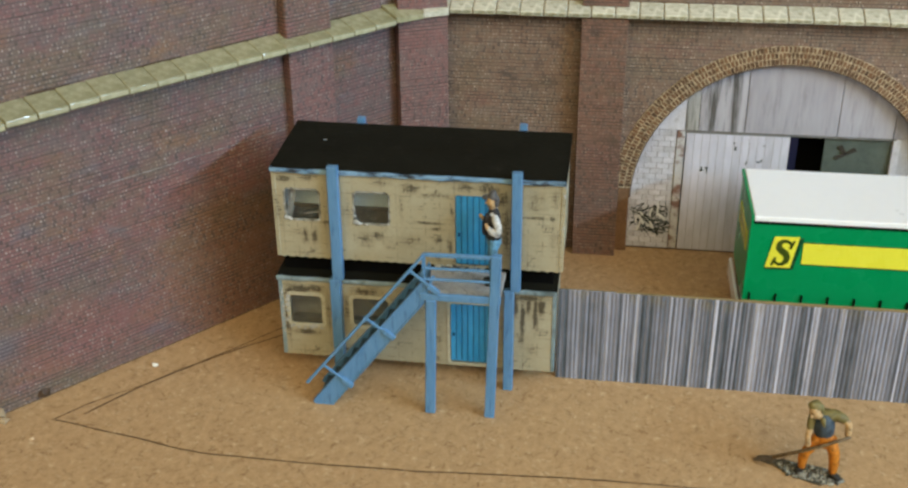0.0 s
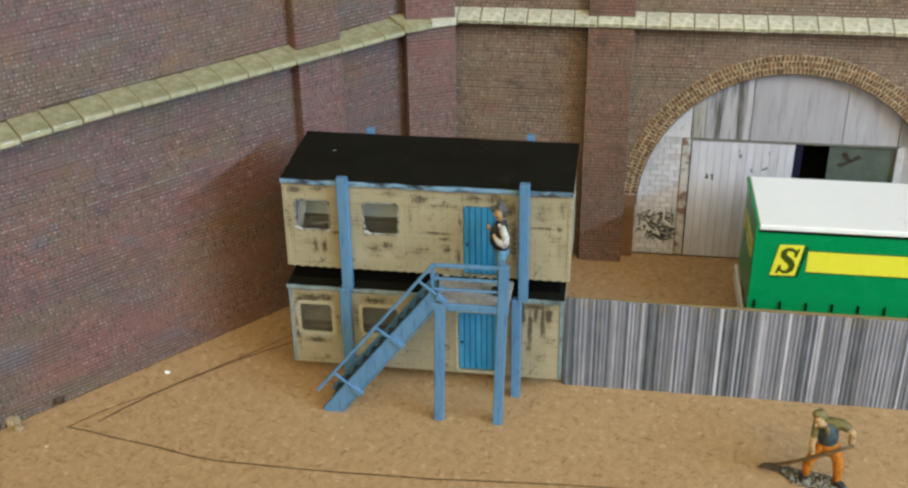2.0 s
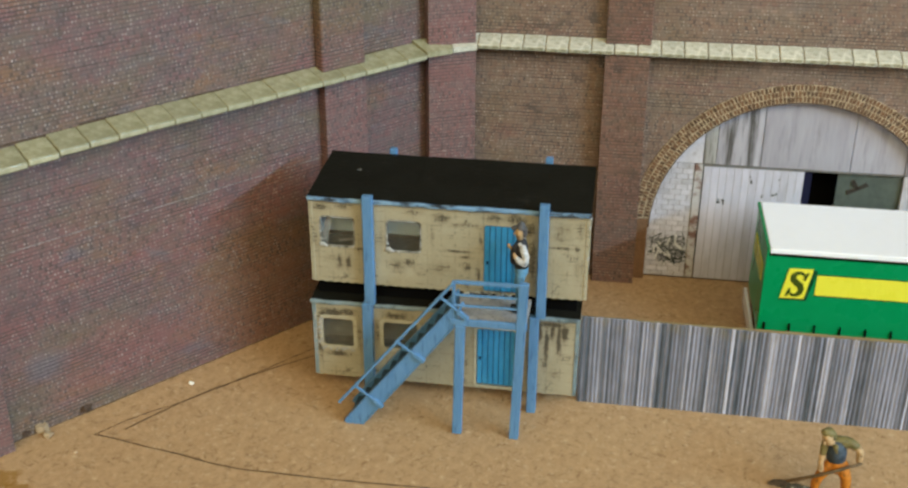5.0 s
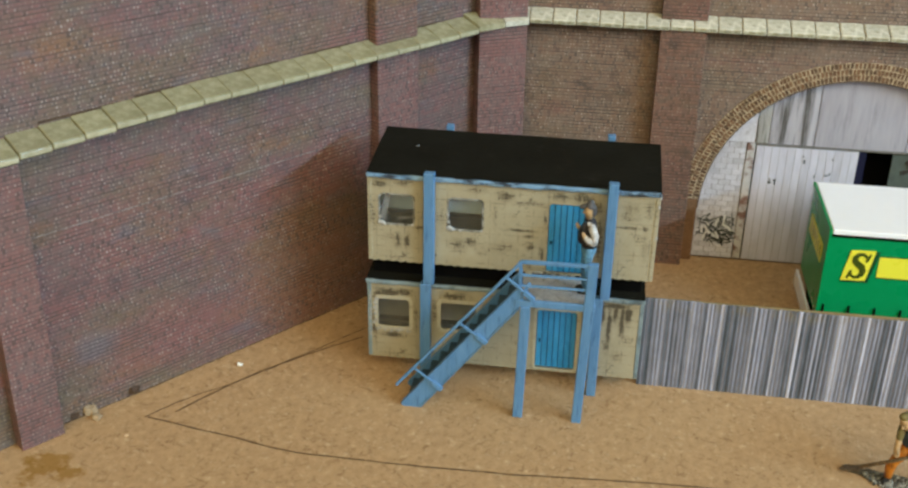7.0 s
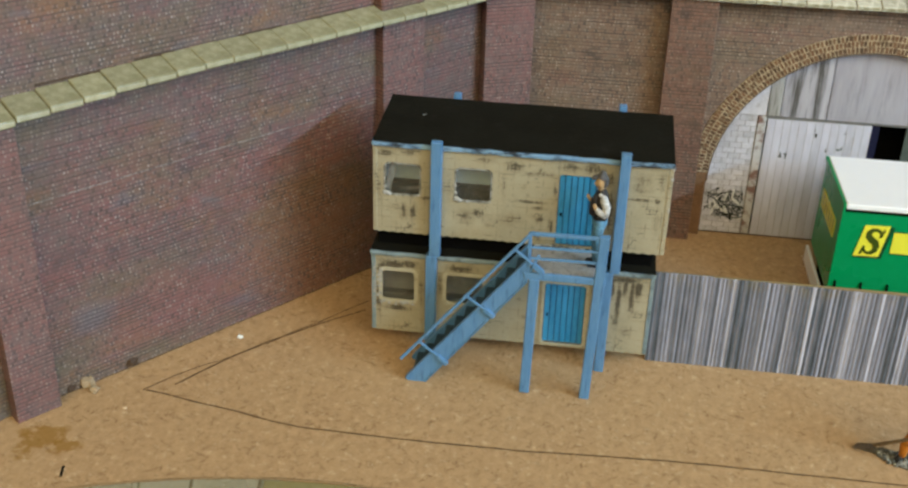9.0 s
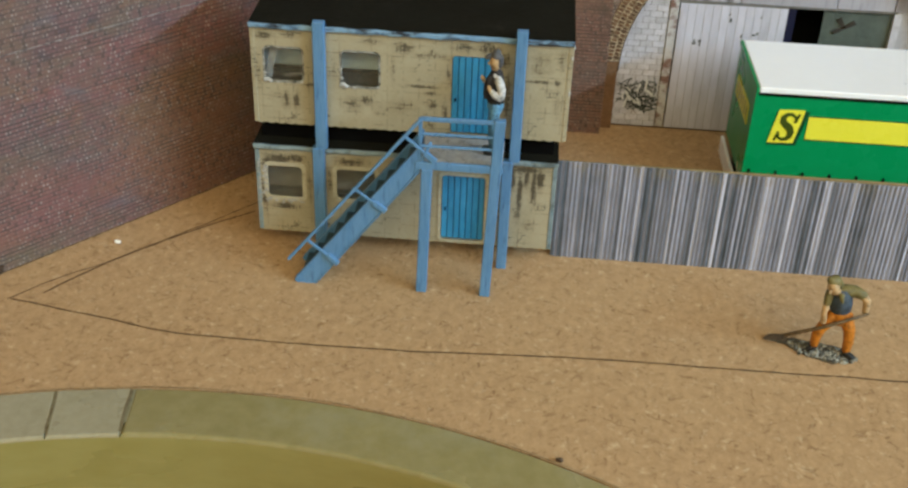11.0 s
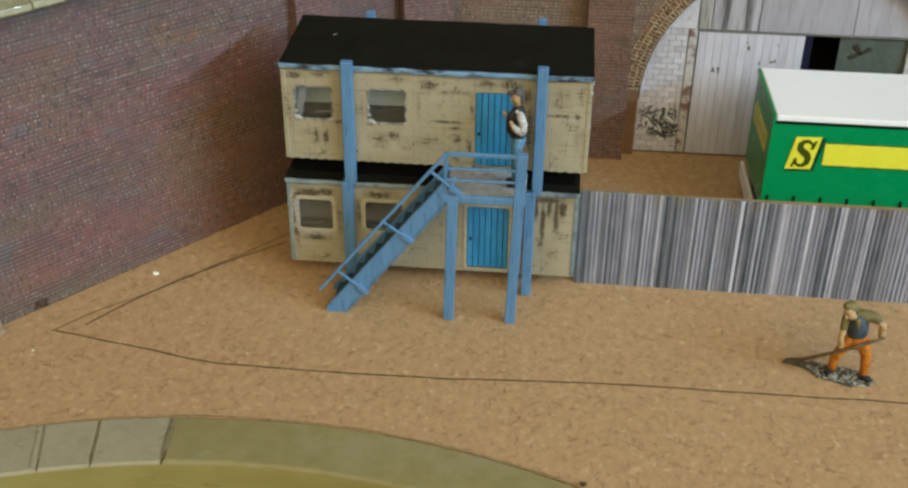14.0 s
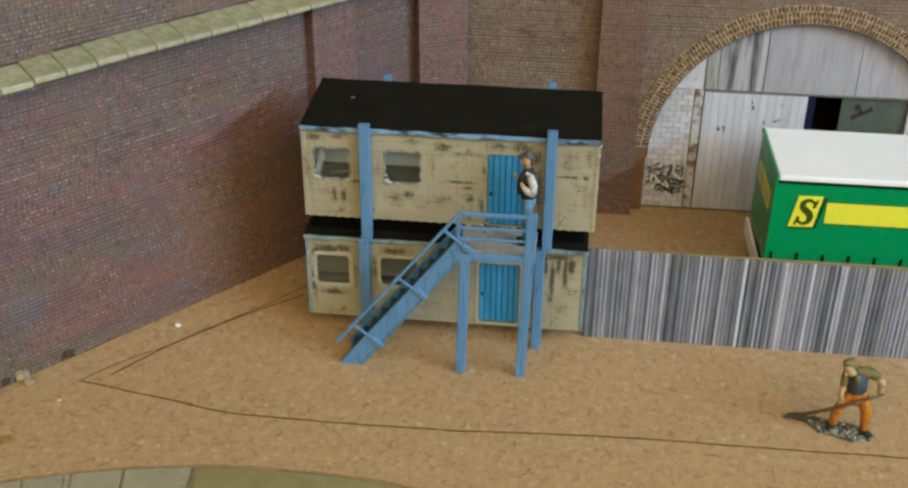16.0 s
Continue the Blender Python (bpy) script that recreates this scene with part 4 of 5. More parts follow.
for x0, x1 in ((17.95, 18.62), (18.62, 20.95), (20.95, 25.62), (25.62, 28.4), (28.4, 31.2)):
    inf("panel", boxed(x0 + 0.018, 14.4 + 0.02 * rng.random(), 6.98, x1 - 0.018, 14.7, 11.2, bevel=0.02), M_STAINED if x0 < 18 else (M_STREAKED if x0 < 19 else M_CONCRETE))
inf("panel_backing", boxed(17.9, 14.6, 7.0, 31.3, 14.75, 11.3), M_JOINT)
leaf = inf("door_leaf", boxed(18.04, 14.352, 0.02, 23.32, 14.6, 6.86), M_SOFTJOINT, "white boarded sliding door leaf")
wide = (23.32 - 18.04) / 13
for i in range(13):
    part("board", boxed(18.04 + i * wide - IX + 0.007, -0.06, 0.03, 18.04 + (i + 1) * wide - IX - 0.007, 0.04, 6.85, bevel=0.02), M_DOORWHITE, leaf)
for x0, z0, w, h in ((18.92, 4.72, 0.07, 0.3), (18.86, 4.76, 0.2, 0.08), (19.12, 4.9, 0.18, 0.08), (19.2, 4.66, 0.07, 0.28), (20.55, 6.0, 0.1, 0.22), (20.5, 6.35, 0.06, 0.1), (21.75, 5.35, 0.16, 0.1), (21.95, 5.4, 0.08, 0.16), (21.2, 5.2, 0.06, 0.2), (22.0, 6.3, 0.08, 0.06)):
    part("painted_mark", boxed(x0 - IX, -0.072, z0, x0 + w - IX, -0.062, z0 + h), M_GRAFFITI, leaf)
inf("threshold", boxed(15.3, 14.31, 0, 23.3, 14.345, 0.07, bevel=0.01), M_RAW_DARK, "dark line at the foot of the door")
inf("reveal", boxed(23.33, 14.5, 0, 23.75, 16.2, 6.86), M_NAVY, "deep blue edge of the opening")
pane = inf("window_pane", boxed(25.1, 14.55, 0, 28.42, 14.62, 6.86), M_PANE, "dull grey-green pane beside the opening")
fan = bmesh.new()
for a in (28, 200, 120):
    c, s_ = math.cos(radians(a)), math.sin(radians(a))
    prism(fan, [(-0.1 * s_, 0.1 * c), (0.75 * c - 0.24 * s_, 0.75 * s_ + 0.24 * c), (0.82 * c + 0.1 * s_, 0.82 * s_ - 0.1 * c), (0.1 * s_, -0.1 * c)], "y", 0.08, 0.12)
bmesh.ops.scale(fan, verts=fan.verts[:], vec=(0.72, 1, 0.72))
bmesh.ops.translate(fan, verts=fan.verts[:], vec=(26.2 - IX, 0, 6.0))
part("fan", fan, M_FAN, pane, "dark three-bladed fan")
inf("jamb", boxed(28.44, 14.36, 0, 28.8, 14.7, 6.95, bevel=0.03), M_WHITEBRICK)
inf("brick_panel", boxed(28.8, 14.42, 0, 31.1, 14.7, 6.97), M_WHITEBRICK)
scribble = bmesh.new()
for n in range(88):
    cx, cz = 15.5 + 1.95 * rng.random(), 0.95 + 1.6 * rng.random()
    a, ln = rng.choice((35, 80, 110, 150, 10)) + 25 * rng.random(), 0.14 + 0.34 * rng.random()
    dx, dz = math.cos(radians(a)) * ln, math.sin(radians(a)) * ln
    bar(scribble, (max(15.4, cx - dx), 14.39, cz - dz), (min(17.54, cx + dx), 14.39, cz + dz), 0.012, 0.045)
pale_spray = bmesh.new()
for n in range(11):
    cx, cz = 15.6 + 1.5 * rng.random(), 1.0 + 1.4 * rng.random()
    a, ln = rng.choice((70, 110, 140)) + 20 * rng.random(), 0.12 + 0.2 * rng.random()
    dx, dz = math.cos(radians(a)) * ln, math.sin(radians(a)) * ln
    bar(pale_spray, (max(15.6, cx - dx), 14.38, cz - dz), (min(17.3, cx + dx), 14.38, cz + dz), 0.008, 0.09)
tagged(inf("graffiti", pale_spray, M_SPRAYWHITE, "white sprayed strokes"), kind="stuff")
tagged(inf("graffiti", scribble, M_GRAFFITI, "tangle of black and grey sprayed strokes"), kind="stuff")

# ---------------------------------------------------------------- two-storey site cabin
WALL = 0.12


def cabin(name, at, width, depth, height, windows, door, cream, label, lean, moulded, trim_mat):
    """A site cabin on its base line; windows and door are rectangles of the front panel."""
    ob = thing(name, at, label, "site cabin", "stacked site cabins")
    holes = [rounded(*w, 0.16) for w in windows] + [rounded(*door, 0.14)]
    teeth = [(width * i / 62, 0.0 if i % 2 else 0.05) for i in range(63)]
    part("front_wall", prism(bmesh.new(), [*teeth, (width, height), (0, height)], "y", 0.0, WALL, holes), cream, ob)
    for x in (0.0, width - WALL):
        part("side_wall", boxed(x, WALL, 0, x + WALL, depth, height), cream, ob)
    part("back_wall", boxed(WALL, depth - WALL, 0, width - WALL, depth, height), cream, ob)
    part("floor_panel", boxed(WALL, WALL, 0.02, width - WALL, depth - WALL, 0.14), M_INSIDE, ob)
    # added partition and block stand in for the glass's pale and dark reflection
    part("partition", boxed(WALL, 1.05, 0.14, width - WALL, 1.1, height - 0.2), M_LINING if moulded else M_INSIDE, ob)
    part("bench", boxed(0.3, 0.62, 0.14, width * 0.55, 1.02, min(w[1] for w in windows) + (0.0 if moulded else 0.34)), M_GREYBLOCK if moulded else M_DARKBLOCK, ob, "dark block added for the dark lower part of the windows")
    # roof: shallow slope up to the back, with a lip all round
    roof = bmesh.new()
    prism(roof, [(-0.08, height), (depth + 0.1, height + 0.36), (depth + 0.1, height + 0.5), (-0.08, height + 0.14)], "x", -0.08, width + 0.08)
    bmesh.ops.subdivide_edges(roof, edges=[e for e in roof.edges if e.calc_length() > 3], cuts=24, use_grid_fill=True)
    rough_up(roof, 0.02, 0.8, 3)
    part("roof", roof, M_ROOF, ob, "black painted flat roof, scuffed")
    trim = bmesh.new()
    bar(trim, (-0.1, -0.1, height + 0.02), (width + 0.1, -0.1, height + 0.03), 0.16, 0.19, bevel=0.04)
    bmesh.ops.subdivide_edges(trim, edges=[e for e in trim.edges if e.calc_length() > 3], cuts=60, use_grid_fill=True)
    part("eaves_trim", rough_up(trim, 0.045, 1.6, lean), trim_mat, ob, "chipped pale blue eaves strip")
    for x in (0.02, width - 0.02):
        edge = boxed(x - 0.09, -0.03, 0.04, x + 0.09, 0.1, height - 0.05, bevel=0.03)
        part("corner_strip", edge, M_GREY_TRIM if moulded else cream, ob)
    for w in windows:
        x0, z0, x1, z1 = w
        edge_w = 0.13 if moulded else 0.05
        surround = prism(bmesh.new(), rounded(x0 - edge_w, z0 - edge_w, x1 + edge_w, z1 + edge_w, 0.24), "y", -0.03 if moulded else -0.012, 0.03, [rounded(x0 + 0.03, z0 + 0.03, x1 - 0.03, z1 - 0.03, 0.16)])
        pane_ob = part("window", surround, M_SURROUND if moulded else M_SEAL, ob, "window in a moulded cream surround" if moulded else "window edged with smeared clear glue")
        glass = part("pane", prism(bmesh.new(), rounded(x0 - 0.02, z0 - 0.02, x1 + 0.02, z1 + 0.02, 0.16), "y", 0.05, 0.075), M_GLASS, pane_ob, "warped clear glazing")
        glass.visible_shadow = False
        blobs = bmesh.new()
        if moulded:
            spots = [(x0 + 0.1 + 0.13 * i, z0 - 0.01 + 0.05 * noise.noise(Vector((i * 0.7, x0, 0))), 0.035 + 0.03 * abs(noise.noise(Vector((i * 1.3, x0, 3))))) for i in range(11)]
        else:
            spots = [(x0 + 0.06, z0 + 0.06, 0.12), (x0 + 0.18, z0 + 0.01, 0.09), (x0 + 0.02, z0 + 0.35, 0.06), (x0, z0 + 0.7, 0.05), (x1 - 0.06, z0 + 0.03, 0.06), (x0 + 0.5, z0 - 0.03, 0.045), (x0 + 0.03, z1 - 0.1, 0.04)]
        for bx, bz, r in spots:
            bmesh.ops.create_icosphere(blobs, subdivisions=2, radius=r, matrix=Matrix.Translation((bx, -0.02, bz)) @ Matrix.Diagonal((1.3, 0.4, 1, 1)))
        for f in blobs.faces:
            f.smooth = True
        part("glue_blob", rough_up(blobs, 0.03, 8, x0), M_GLUE, pane_ob)
    x0, z0, x1, z1 = door
    dr = part("door", prism(bmesh.new(), rounded(x0, z0, x1, z1, 0.12), "y", 0.1, 0.16), M_DOORGAP, ob, "bright blue boarded door")
    n = 7
    for i in range(n):
        a, b = x0 + (x1 - x0) * i / n, x0 + (x1 - x0) * (i + 1) / n
        part("board", boxed(a + 0.018, 0.05, z0 + 0.03, b - 0.018, 0.12, z1 - 0.03, bevel=0.02), M_DOOR, dr)
    part("door_frame", prism(bmesh.new(), rounded(x0 - 0.13, z0 - 0.08, x1 + 0.13, z1 + 0.13, 0.2), "y", -0.035 if moulded else 0.004, 0.04, [rounded(x0, z0, x1, z1, 0.14)]), M_SURROUND if moulded else cream, dr)
    part("handle", box(bmesh.new(), x0 + 0.12, 0.0, z0 + 1.35, x0 + 0.2, 0.06, z0 + 1.5, bevel=0.02), M_BLACK, dr, "small dark handle")
    return ob


lower = cabin("site_cabin", (-0.02, 0.08, 0.75), 12.18, 4.35, 4.0, [(0.38, 1.65, 1.88, 3.15), (3.25, 1.75, 4.9, 3.18)], (7.62, 0.2, 9.4, 3.22), M_CREAM_LOW,
              "cream site cabin, weathered, with a blue door, on the ground", 3, True, M_GREY_TRIM)
rough = bmesh.new()
for n in range(70):
    side = n % 3
    gx, gz = ((0.18 + 0.2 * random.random(), 1.5 + 1.7 * random.random()), (0.3 + 1.6 * random.random(), 1.42 + 0.16 * random.random()), (0.02 + 0.08 * random.random(), 1.2 + 2.4 * random.random()))[side]
    bmesh.ops.create_icosphere(rough, subdivisions=1, radius=0.025 + 0.045 * random.random(), matrix=Matrix.Translation((gx, -0.035, gz)) @ Matrix.Diagonal((1, 0.35, 1.4, 1)))
tagged(part("dried_glue", rough, M_GLUE, lower, "crust of dried glue round a window"), kind="stuff")
part("base_frame", boxed(1.0, 1.7, -0.75, 11.2, 4.2, 0.0), M_BLACK, lower, "black base under the cabin")
# added black block that supplies the shade in the gap
part("gap_shade_block", boxed(0.15, 0.55, 4.1, 12.05, 4.2, 4.98), M_BLACK, lower, "black block added to keep the gap between the cabins dark")
upper = cabin("site_cabin", (0.08, 0.08, 5.78), 12.3, 4.35, 4.12, [(0.44, 1.84, 1.96, 3.26), (3.46, 1.8, 4.96, 3.27)], (7.78, 0.1, 9.55, 3.36), M_CREAM_UP,
              "cream site cabin, weathered, with a blue door, stacked on another cabin", 7, False, M_BLUE_WORN)

sx, sy, sl = 1.6, 2.6, 0.16
sz = 4.12 + 0.14 + 0.36 * (sy + 0.08) / 4.53
part("paint_scuff", bar(bmesh.new(), (sx, sy, sz + 0.012), (sx + sl, sy + sl * 0.5, sz + 0.012 + sl * 0.04), 0.012, 0.04), M_DULLPALE, upper, "pale scuff on the roof")
# slanted pale strip, and an upright one standing for the pane's reflection
curl = bmesh.new()
bar(curl, (1.15, 0.32, 1.98), (1.98, 0.3, 2.12), 0.02, 0.07)
bar(curl, (0.5, 0.3, 1.9), (0.8, 0.32, 3.2), 0.02, 0.28)
part("window_reflection_strip", curl, M_DULLPALE, upper, "pale strips in the window, the upright one for its reflection")

sill = bmesh.new()
for i in range(46):
    bx, r = 7.0 + 2.6 * random.random(), 0.03 + 0.05 * random.random()
    bmesh.ops.create_icosphere(sill, subdivisions=1, radius=r, matrix=Matrix.Translation((bx, -0.06 - 0.16 * random.random(), 0.04 + r * 0.5)) @ Matrix.Diagonal((1.8, 1, 0.7, 1)))
tagged(part("flaked_paint", sill, M_GRAVEL, upper, "flakes of cream and black paint along the door sill"), kind="stuff")
for ex, ez in ((12.36, 3.98), (12.34, 3.55), (12.33, 2.1)):
    lump = bmesh.new()
    bmesh.ops.create_icosphere(lump, subdivisions=2, radius=0.085, matrix=Matrix.Translation((ex, 0.0, ez)) @ Matrix.Diagonal((0.7, 0.8, 1.2, 1)))
    part("glue_blob", rough_up(lump, 0.03, 9, ez), M_GLUE, upper, "pale blob of dried glue")

# ---------------------------------------------------------------- support posts


def post(at, w, d, z0, z1, shift, label):
    ob = thing("support_post", at, label, "post", "posts holding the stacked cabins")
    bm = boxed(-w / 2 + shift, -d / 2, 4.98, w / 2 + shift, d / 2, z1, bevel=0.04)
    part("upper_section", bm, M_BLUE, ob)
    part("lower_section", boxed(-w / 2, -d / 2 - 0.06, z0, w / 2, d / 2, 5.02, bevel=0.04), M_BLUE, ob)
    return ob


post((2.62, -0.2, 0), 0.46, 0.34, 0.0, 10.3, 0.14, "pale blue painted square post in front of the cabins")
post((10.22, -0.26, 0), 0.42, 0.34, 0.0, 10.45, 0.26, "pale blue painted square post beside the landing")
post((2.93, 4.72, 0), 0.34, 0.34, 0.0, 10.62, 0.0, "pale blue painted square post behind the cabins")
post((10.27, 4.72, 0), 0.34, 0.34, 0.0, 10.62, 0.0, "pale blue painted square post behind the cabins")

# ---------------------------------------------------------------- outside staircase and landing
stair = thing("staircase", (2.4, -2.5, 0), "pale blue metal outside staircase up to the upper cabin", "staircase")
SX, SY = 2.4, -2.5


def st(name, bm, mat, label="", under=None):
    bmesh.ops.translate(bm, vec=(-SX, -SY, 0), verts=bm.verts[:])
    return part(name, bm, mat, under or stair, label)


for y0, y1 in ((-2.58, -2.48), (-0.98, -0.88)):
    side = prism(bmesh.new(), [(1.92, 0.12), (2.02, 0.0), (2.82, 0.0), (6.95, 5.45), (6.95, 6.45)], "y", y0, y1)
    stringer = st("stringer", side, M_BLUE)
    lip = bar(bmesh.new(), (1.98, (y0 + y1) / 2, 0.2), (6.9, (y0 + y1) / 2, 6.43), 0.2, 0.06, bevel=0.02)
    st("flange", lip, M_BLUE, under=stringer)
    low = bar(bmesh.new(), (2.8, (y0 + y1) / 2, 0.03), (6.95, (y0 + y1) / 2, 5.48), 0.2, 0.06, bevel=0.02)
    st("flange", low, M_BLUE, under=stringer)
for i in range(11):
    f = (i + 0.6) / 11
    x, z = 2.25 + 4.6 * f, 5.75 * f + 0.1
    st("tread", boxed(x - 0.28, -2.5, z - 0.05, x + 0.3, -0.96, z + 0.03), M_TREAD)
    st("riser", boxed(x + 0.24, -2.5, z, x + 0.28, -0.96, z + 0.5), M_TREAD)
y = -2.62
st("handrail", bar(bmesh.new(), (1.72, y, 1.1), (6.94, y, 7.64), 0.11, 0.13, bevel=0.03), M_BLUE)
for a, b in (((2.48, 2.12), (3.73, 1.08)), ((4.39, 4.6), (5.65, 3.66)), ((6.39, 6.92), (7.55, 5.96))):
    bal = st("baluster", bar(bmesh.new(), (a[0], y, a[1]), (b[0], y, b[1]), 0.08, 0.12, bevel=0.02), M_BLUE)
    e = Vector((b[0] - a[0], 0, b[1] - a[1])).normalized()
    tip = Vector((b[0], y, b[1]))
    st("bracket", bar(bmesh.new(), tip - e * 0.55, tip + e * 0.02, 0.16, 0.24, bevel=0.04), M_BLUE, under=bal)

landing = thing("landing", (8.4, -2.5, 0), "pale blue railed landing on two legs before the upper door", "landing")


def la(name, bm, mat, label=""):
    bmesh.ops.translate(bm, vec=(-8.4, 2.5, 0), verts=bm.verts[:])
    return part(name, bm, mat, landing, label)


la("deck", boxed(6.85, -2.46, 5.62, 10.06, -0.1, 5.78, bevel=0.03), M_DECK, "weathered grey-brown deck")
la("front_beam", boxed(6.78, -2.62, 5.58, 10.1, -2.46, 5.9, bevel=0.04), M_BLUE)
for z in (6.55, 7.05, 7.66):
    la("rail", bar(bmesh.new(), (6.95, -2.54, z), (9.9, -2.54, z + 0.03), 0.12, 0.17 if z > 7.5 else 0.1, bevel=0.03), M_BLUE)
la("leg", bar(bmesh.new(), (7.1, -2.5, 0), (7.22, -2.5, 5.6), 0.3, 0.42, bevel=0.04), M_BLUE)
la("leg", bar(bmesh.new(), (9.66, -2.5, 0), (9.9, -2.5, 7.8), 0.3, 0.42, bevel=0.04), M_BLUE)
la("rail_post", bar(bmesh.new(), (6.95, -2.52, 5.6), (6.95, -2.52, 7.7), 0.14, 0.14, bevel=0.02), M_BLUE)
la("brace", bar(bmesh.new(), (6.95, -2.5, 5.7), (7.35, -2.5, 6.7), 0.08, 0.12, bevel=0.02), M_BLUE)

# ---------------------------------------------------------------- corrugated iron fence
fence = thing("fence", (12.26, 0.86, 0), "grey corrugated iron fence of upright sheets", "fence")
pitch, sheet_w = 0.19, 2.47


def corrugated_sheet(width, height):
    bm = bmesh.new()
    n = int(width / pitch) * 6
    cols = []
    for i in range(n + 1):
        x = width * i / n
        y = -0.018 * math.sin(2 * math.pi * (x / pitch - 0.25))
        cols.append([bm.verts.new((x, y, 0)), bm.verts.new((x, y, height)), bm.verts.new((x, y + 0.05, height)), bm.verts.new((x, y + 0.05, 0))])
    for a, b in zip(cols, cols[1:]):
        for j in range(4):
            bm.faces.new((a[j], b[j], b[(j + 1) % 4], a[(j + 1) % 4]))
    bm.faces.new(cols[0])
    bm.faces.new(cols[-1][::-1])
    return bm


for i in range(10):
    h = 4.46 + 0.03 * rng.random() + 0.03 * max(0, 3 - i)
    iron = corrugated_sheet(sheet_w - 0.01, h)
    bmesh.ops.translate(iron, verts=iron.verts[:], vec=(i * sheet_w, 0.006 * (i % 2), 0))
    part("sheet", iron, M_IRON, fence)
part("backing_board", boxed(0, 0.1, 0, 10 * sheet_w, 0.25, 4.49), M_TANCARD, fence, "tan card backing, its top edge showing")

# ---------------------------------------------------------------- container
box_ = thing("freight_container", (27.7, 8.9, 0), "glossy green freight container with a white roof and yellow stripe", "container")


def co(name, bm, mat, label="", under=None):
    bmesh.ops.translate(bm, vec=(-27.7, -8.9, 0), verts=bm.verts[:])
    return part(name, bm, mat, under or box_, label)


body = co("body", boxed(20.78, 6.1, 1.3, 34.7, 11.55, 5.9, bevel=0.05), M_GREEN)
roof_c = co("roof", boxed(20.86, 6.0, 5.9, 34.8, 11.62, 6.17, bevel=0.05), M_WHITE, "plain white roof")
co("end_rim", boxed(20.72, 6.02, 5.9, 20.85, 11.62, 6.15, bevel=0.03), M_GREEN, "green rim of the end", body)
co("corner_cap", boxed(20.715, 6.0, 1.32, 20.83, 6.09, 5.9, bevel=0.02), M_GREEN, "bright green corner edge", body)
co("shadow_gap", boxed(20.86, 6.04, 5.77, 34.7, 6.12, 5.9), M_BLACK, "black line under the roof edge", roof_c)
logo = co("emblem", prism(bmesh.new(), [(21.6, 3.42), (22.86, 3.46), (23.2, 5.12), (21.82, 5.1)], "y", 6.07, 6.11), M_DKGREEN, "yellow slanted panel edged in dark green")
co("panel", prism(bmesh.new(), [(21.58, 3.54), (22.72, 3.57), (23.0, 5.18), (21.87, 5.15)], "y", 6.055, 6.072), M_YELLOW, under=logo)
hook = bmesh.new()
curve = [(22.70, 4.62, 0.1), (22.62, 4.84, 0.13), (22.44, 4.96, 0.16), (22.24, 4.93, 0.2), (22.11, 4.78, 0.26), (22.12, 4.58, 0.3), (22.28, 4.43, 0.32),
         (22.45, 4.30, 0.32), (22.53, 4.10, 0.3), (22.49, 3.90, 0.25), (22.35, 3.76, 0.19), (22.16, 3.74, 0.15), (22.02, 3.84, 0.12), (21.98, 4.06, 0.1)]
left_edge, right_edge = [], []
for n, (x, z, w) in enumerate(curve):
    a, b = curve[max(n - 1, 0)], curve[min(n + 1, len(curve) - 1)]
    d = Vector((b[0] - a[0], b[1] - a[1])).normalized() * w * 0.5
    left_edge.append((x - d.y, z + d.x))
    right_edge.append((x + d.y, z - d.x))
prism(hook, left_edge + right_edge[::-1], "y", 6.035, 6.054)
for x0, z0, x1, z1 in ((22.62, 4.56, 22.78, 4.98), (21.86, 3.66, 22.0, 4.1)):
    co("mark_end", bar(bmesh.new(), (x0, 6.043, z0), (x1, 6.043, z1), 0.02, 0.11), M_MARK, under=logo)
co("mark", hook, M_MARK, "dark green double-curved mark", logo)
co("stripe", boxed(23.2, 6.065, 3.8, 34.69, 6.11, 4.88), M_YELLOW, "broad yellow stripe")
end_panel = co("end_panel", boxed(20.75, 7.2, 3.8, 20.79, 10.8, 4.75), M_YELLOW, "yellow panel on the end, barred with dark green")
for i in range(6):
    co("bar", boxed(20.742, 7.45 + 0.56 * i, 3.95, 20.756, 7.58 + 0.56 * i, 4.6), M_DKGREEN, under=end_panel)
co("stripe_edge", boxed(23.2, 6.07, 3.74, 34.68, 6.108, 4.92), M_DKGREEN, "dark green edging of the stripe")
for i in range(12):
    co("lashing_hook", boxed(21.0 + 1.2 * i, 6.02, 1.7, 21.1 + 1.2 * i, 6.12, 2.13, bevel=0.02), M_BLACK)
co("chassis", boxed(21.2, 6.9, 0.0, 34.4, 10.9, 1.3), M_BLACK, "dark underframe")
co("end_bar", boxed(20.6, 6.7, 0.15, 20.75, 11.7, 1.05, bevel=0.03), M_WHITE, "white bar across the foot of the end")

# ---------------------------------------------------------------- model figures: one plain mesh each
P_SKIN, P_ORANGE, P_VEST = plain("figure_flesh_paint", (0.50, 0.33, 0.17)), plain("figure_orange_paint", (0.50, 0.17, 0.012)), plain("figure_slate_paint", (0.045, 0.065, 0.09))
P_OLIVE, P_BOOT, P_JEAN = plain("figure_olive_paint", (0.17, 0.14, 0.05)), plain("figure_black_paint", (0.015, 0.013, 0.012)), plain("figure_denim_paint", (0.10, 0.25, 0.40))
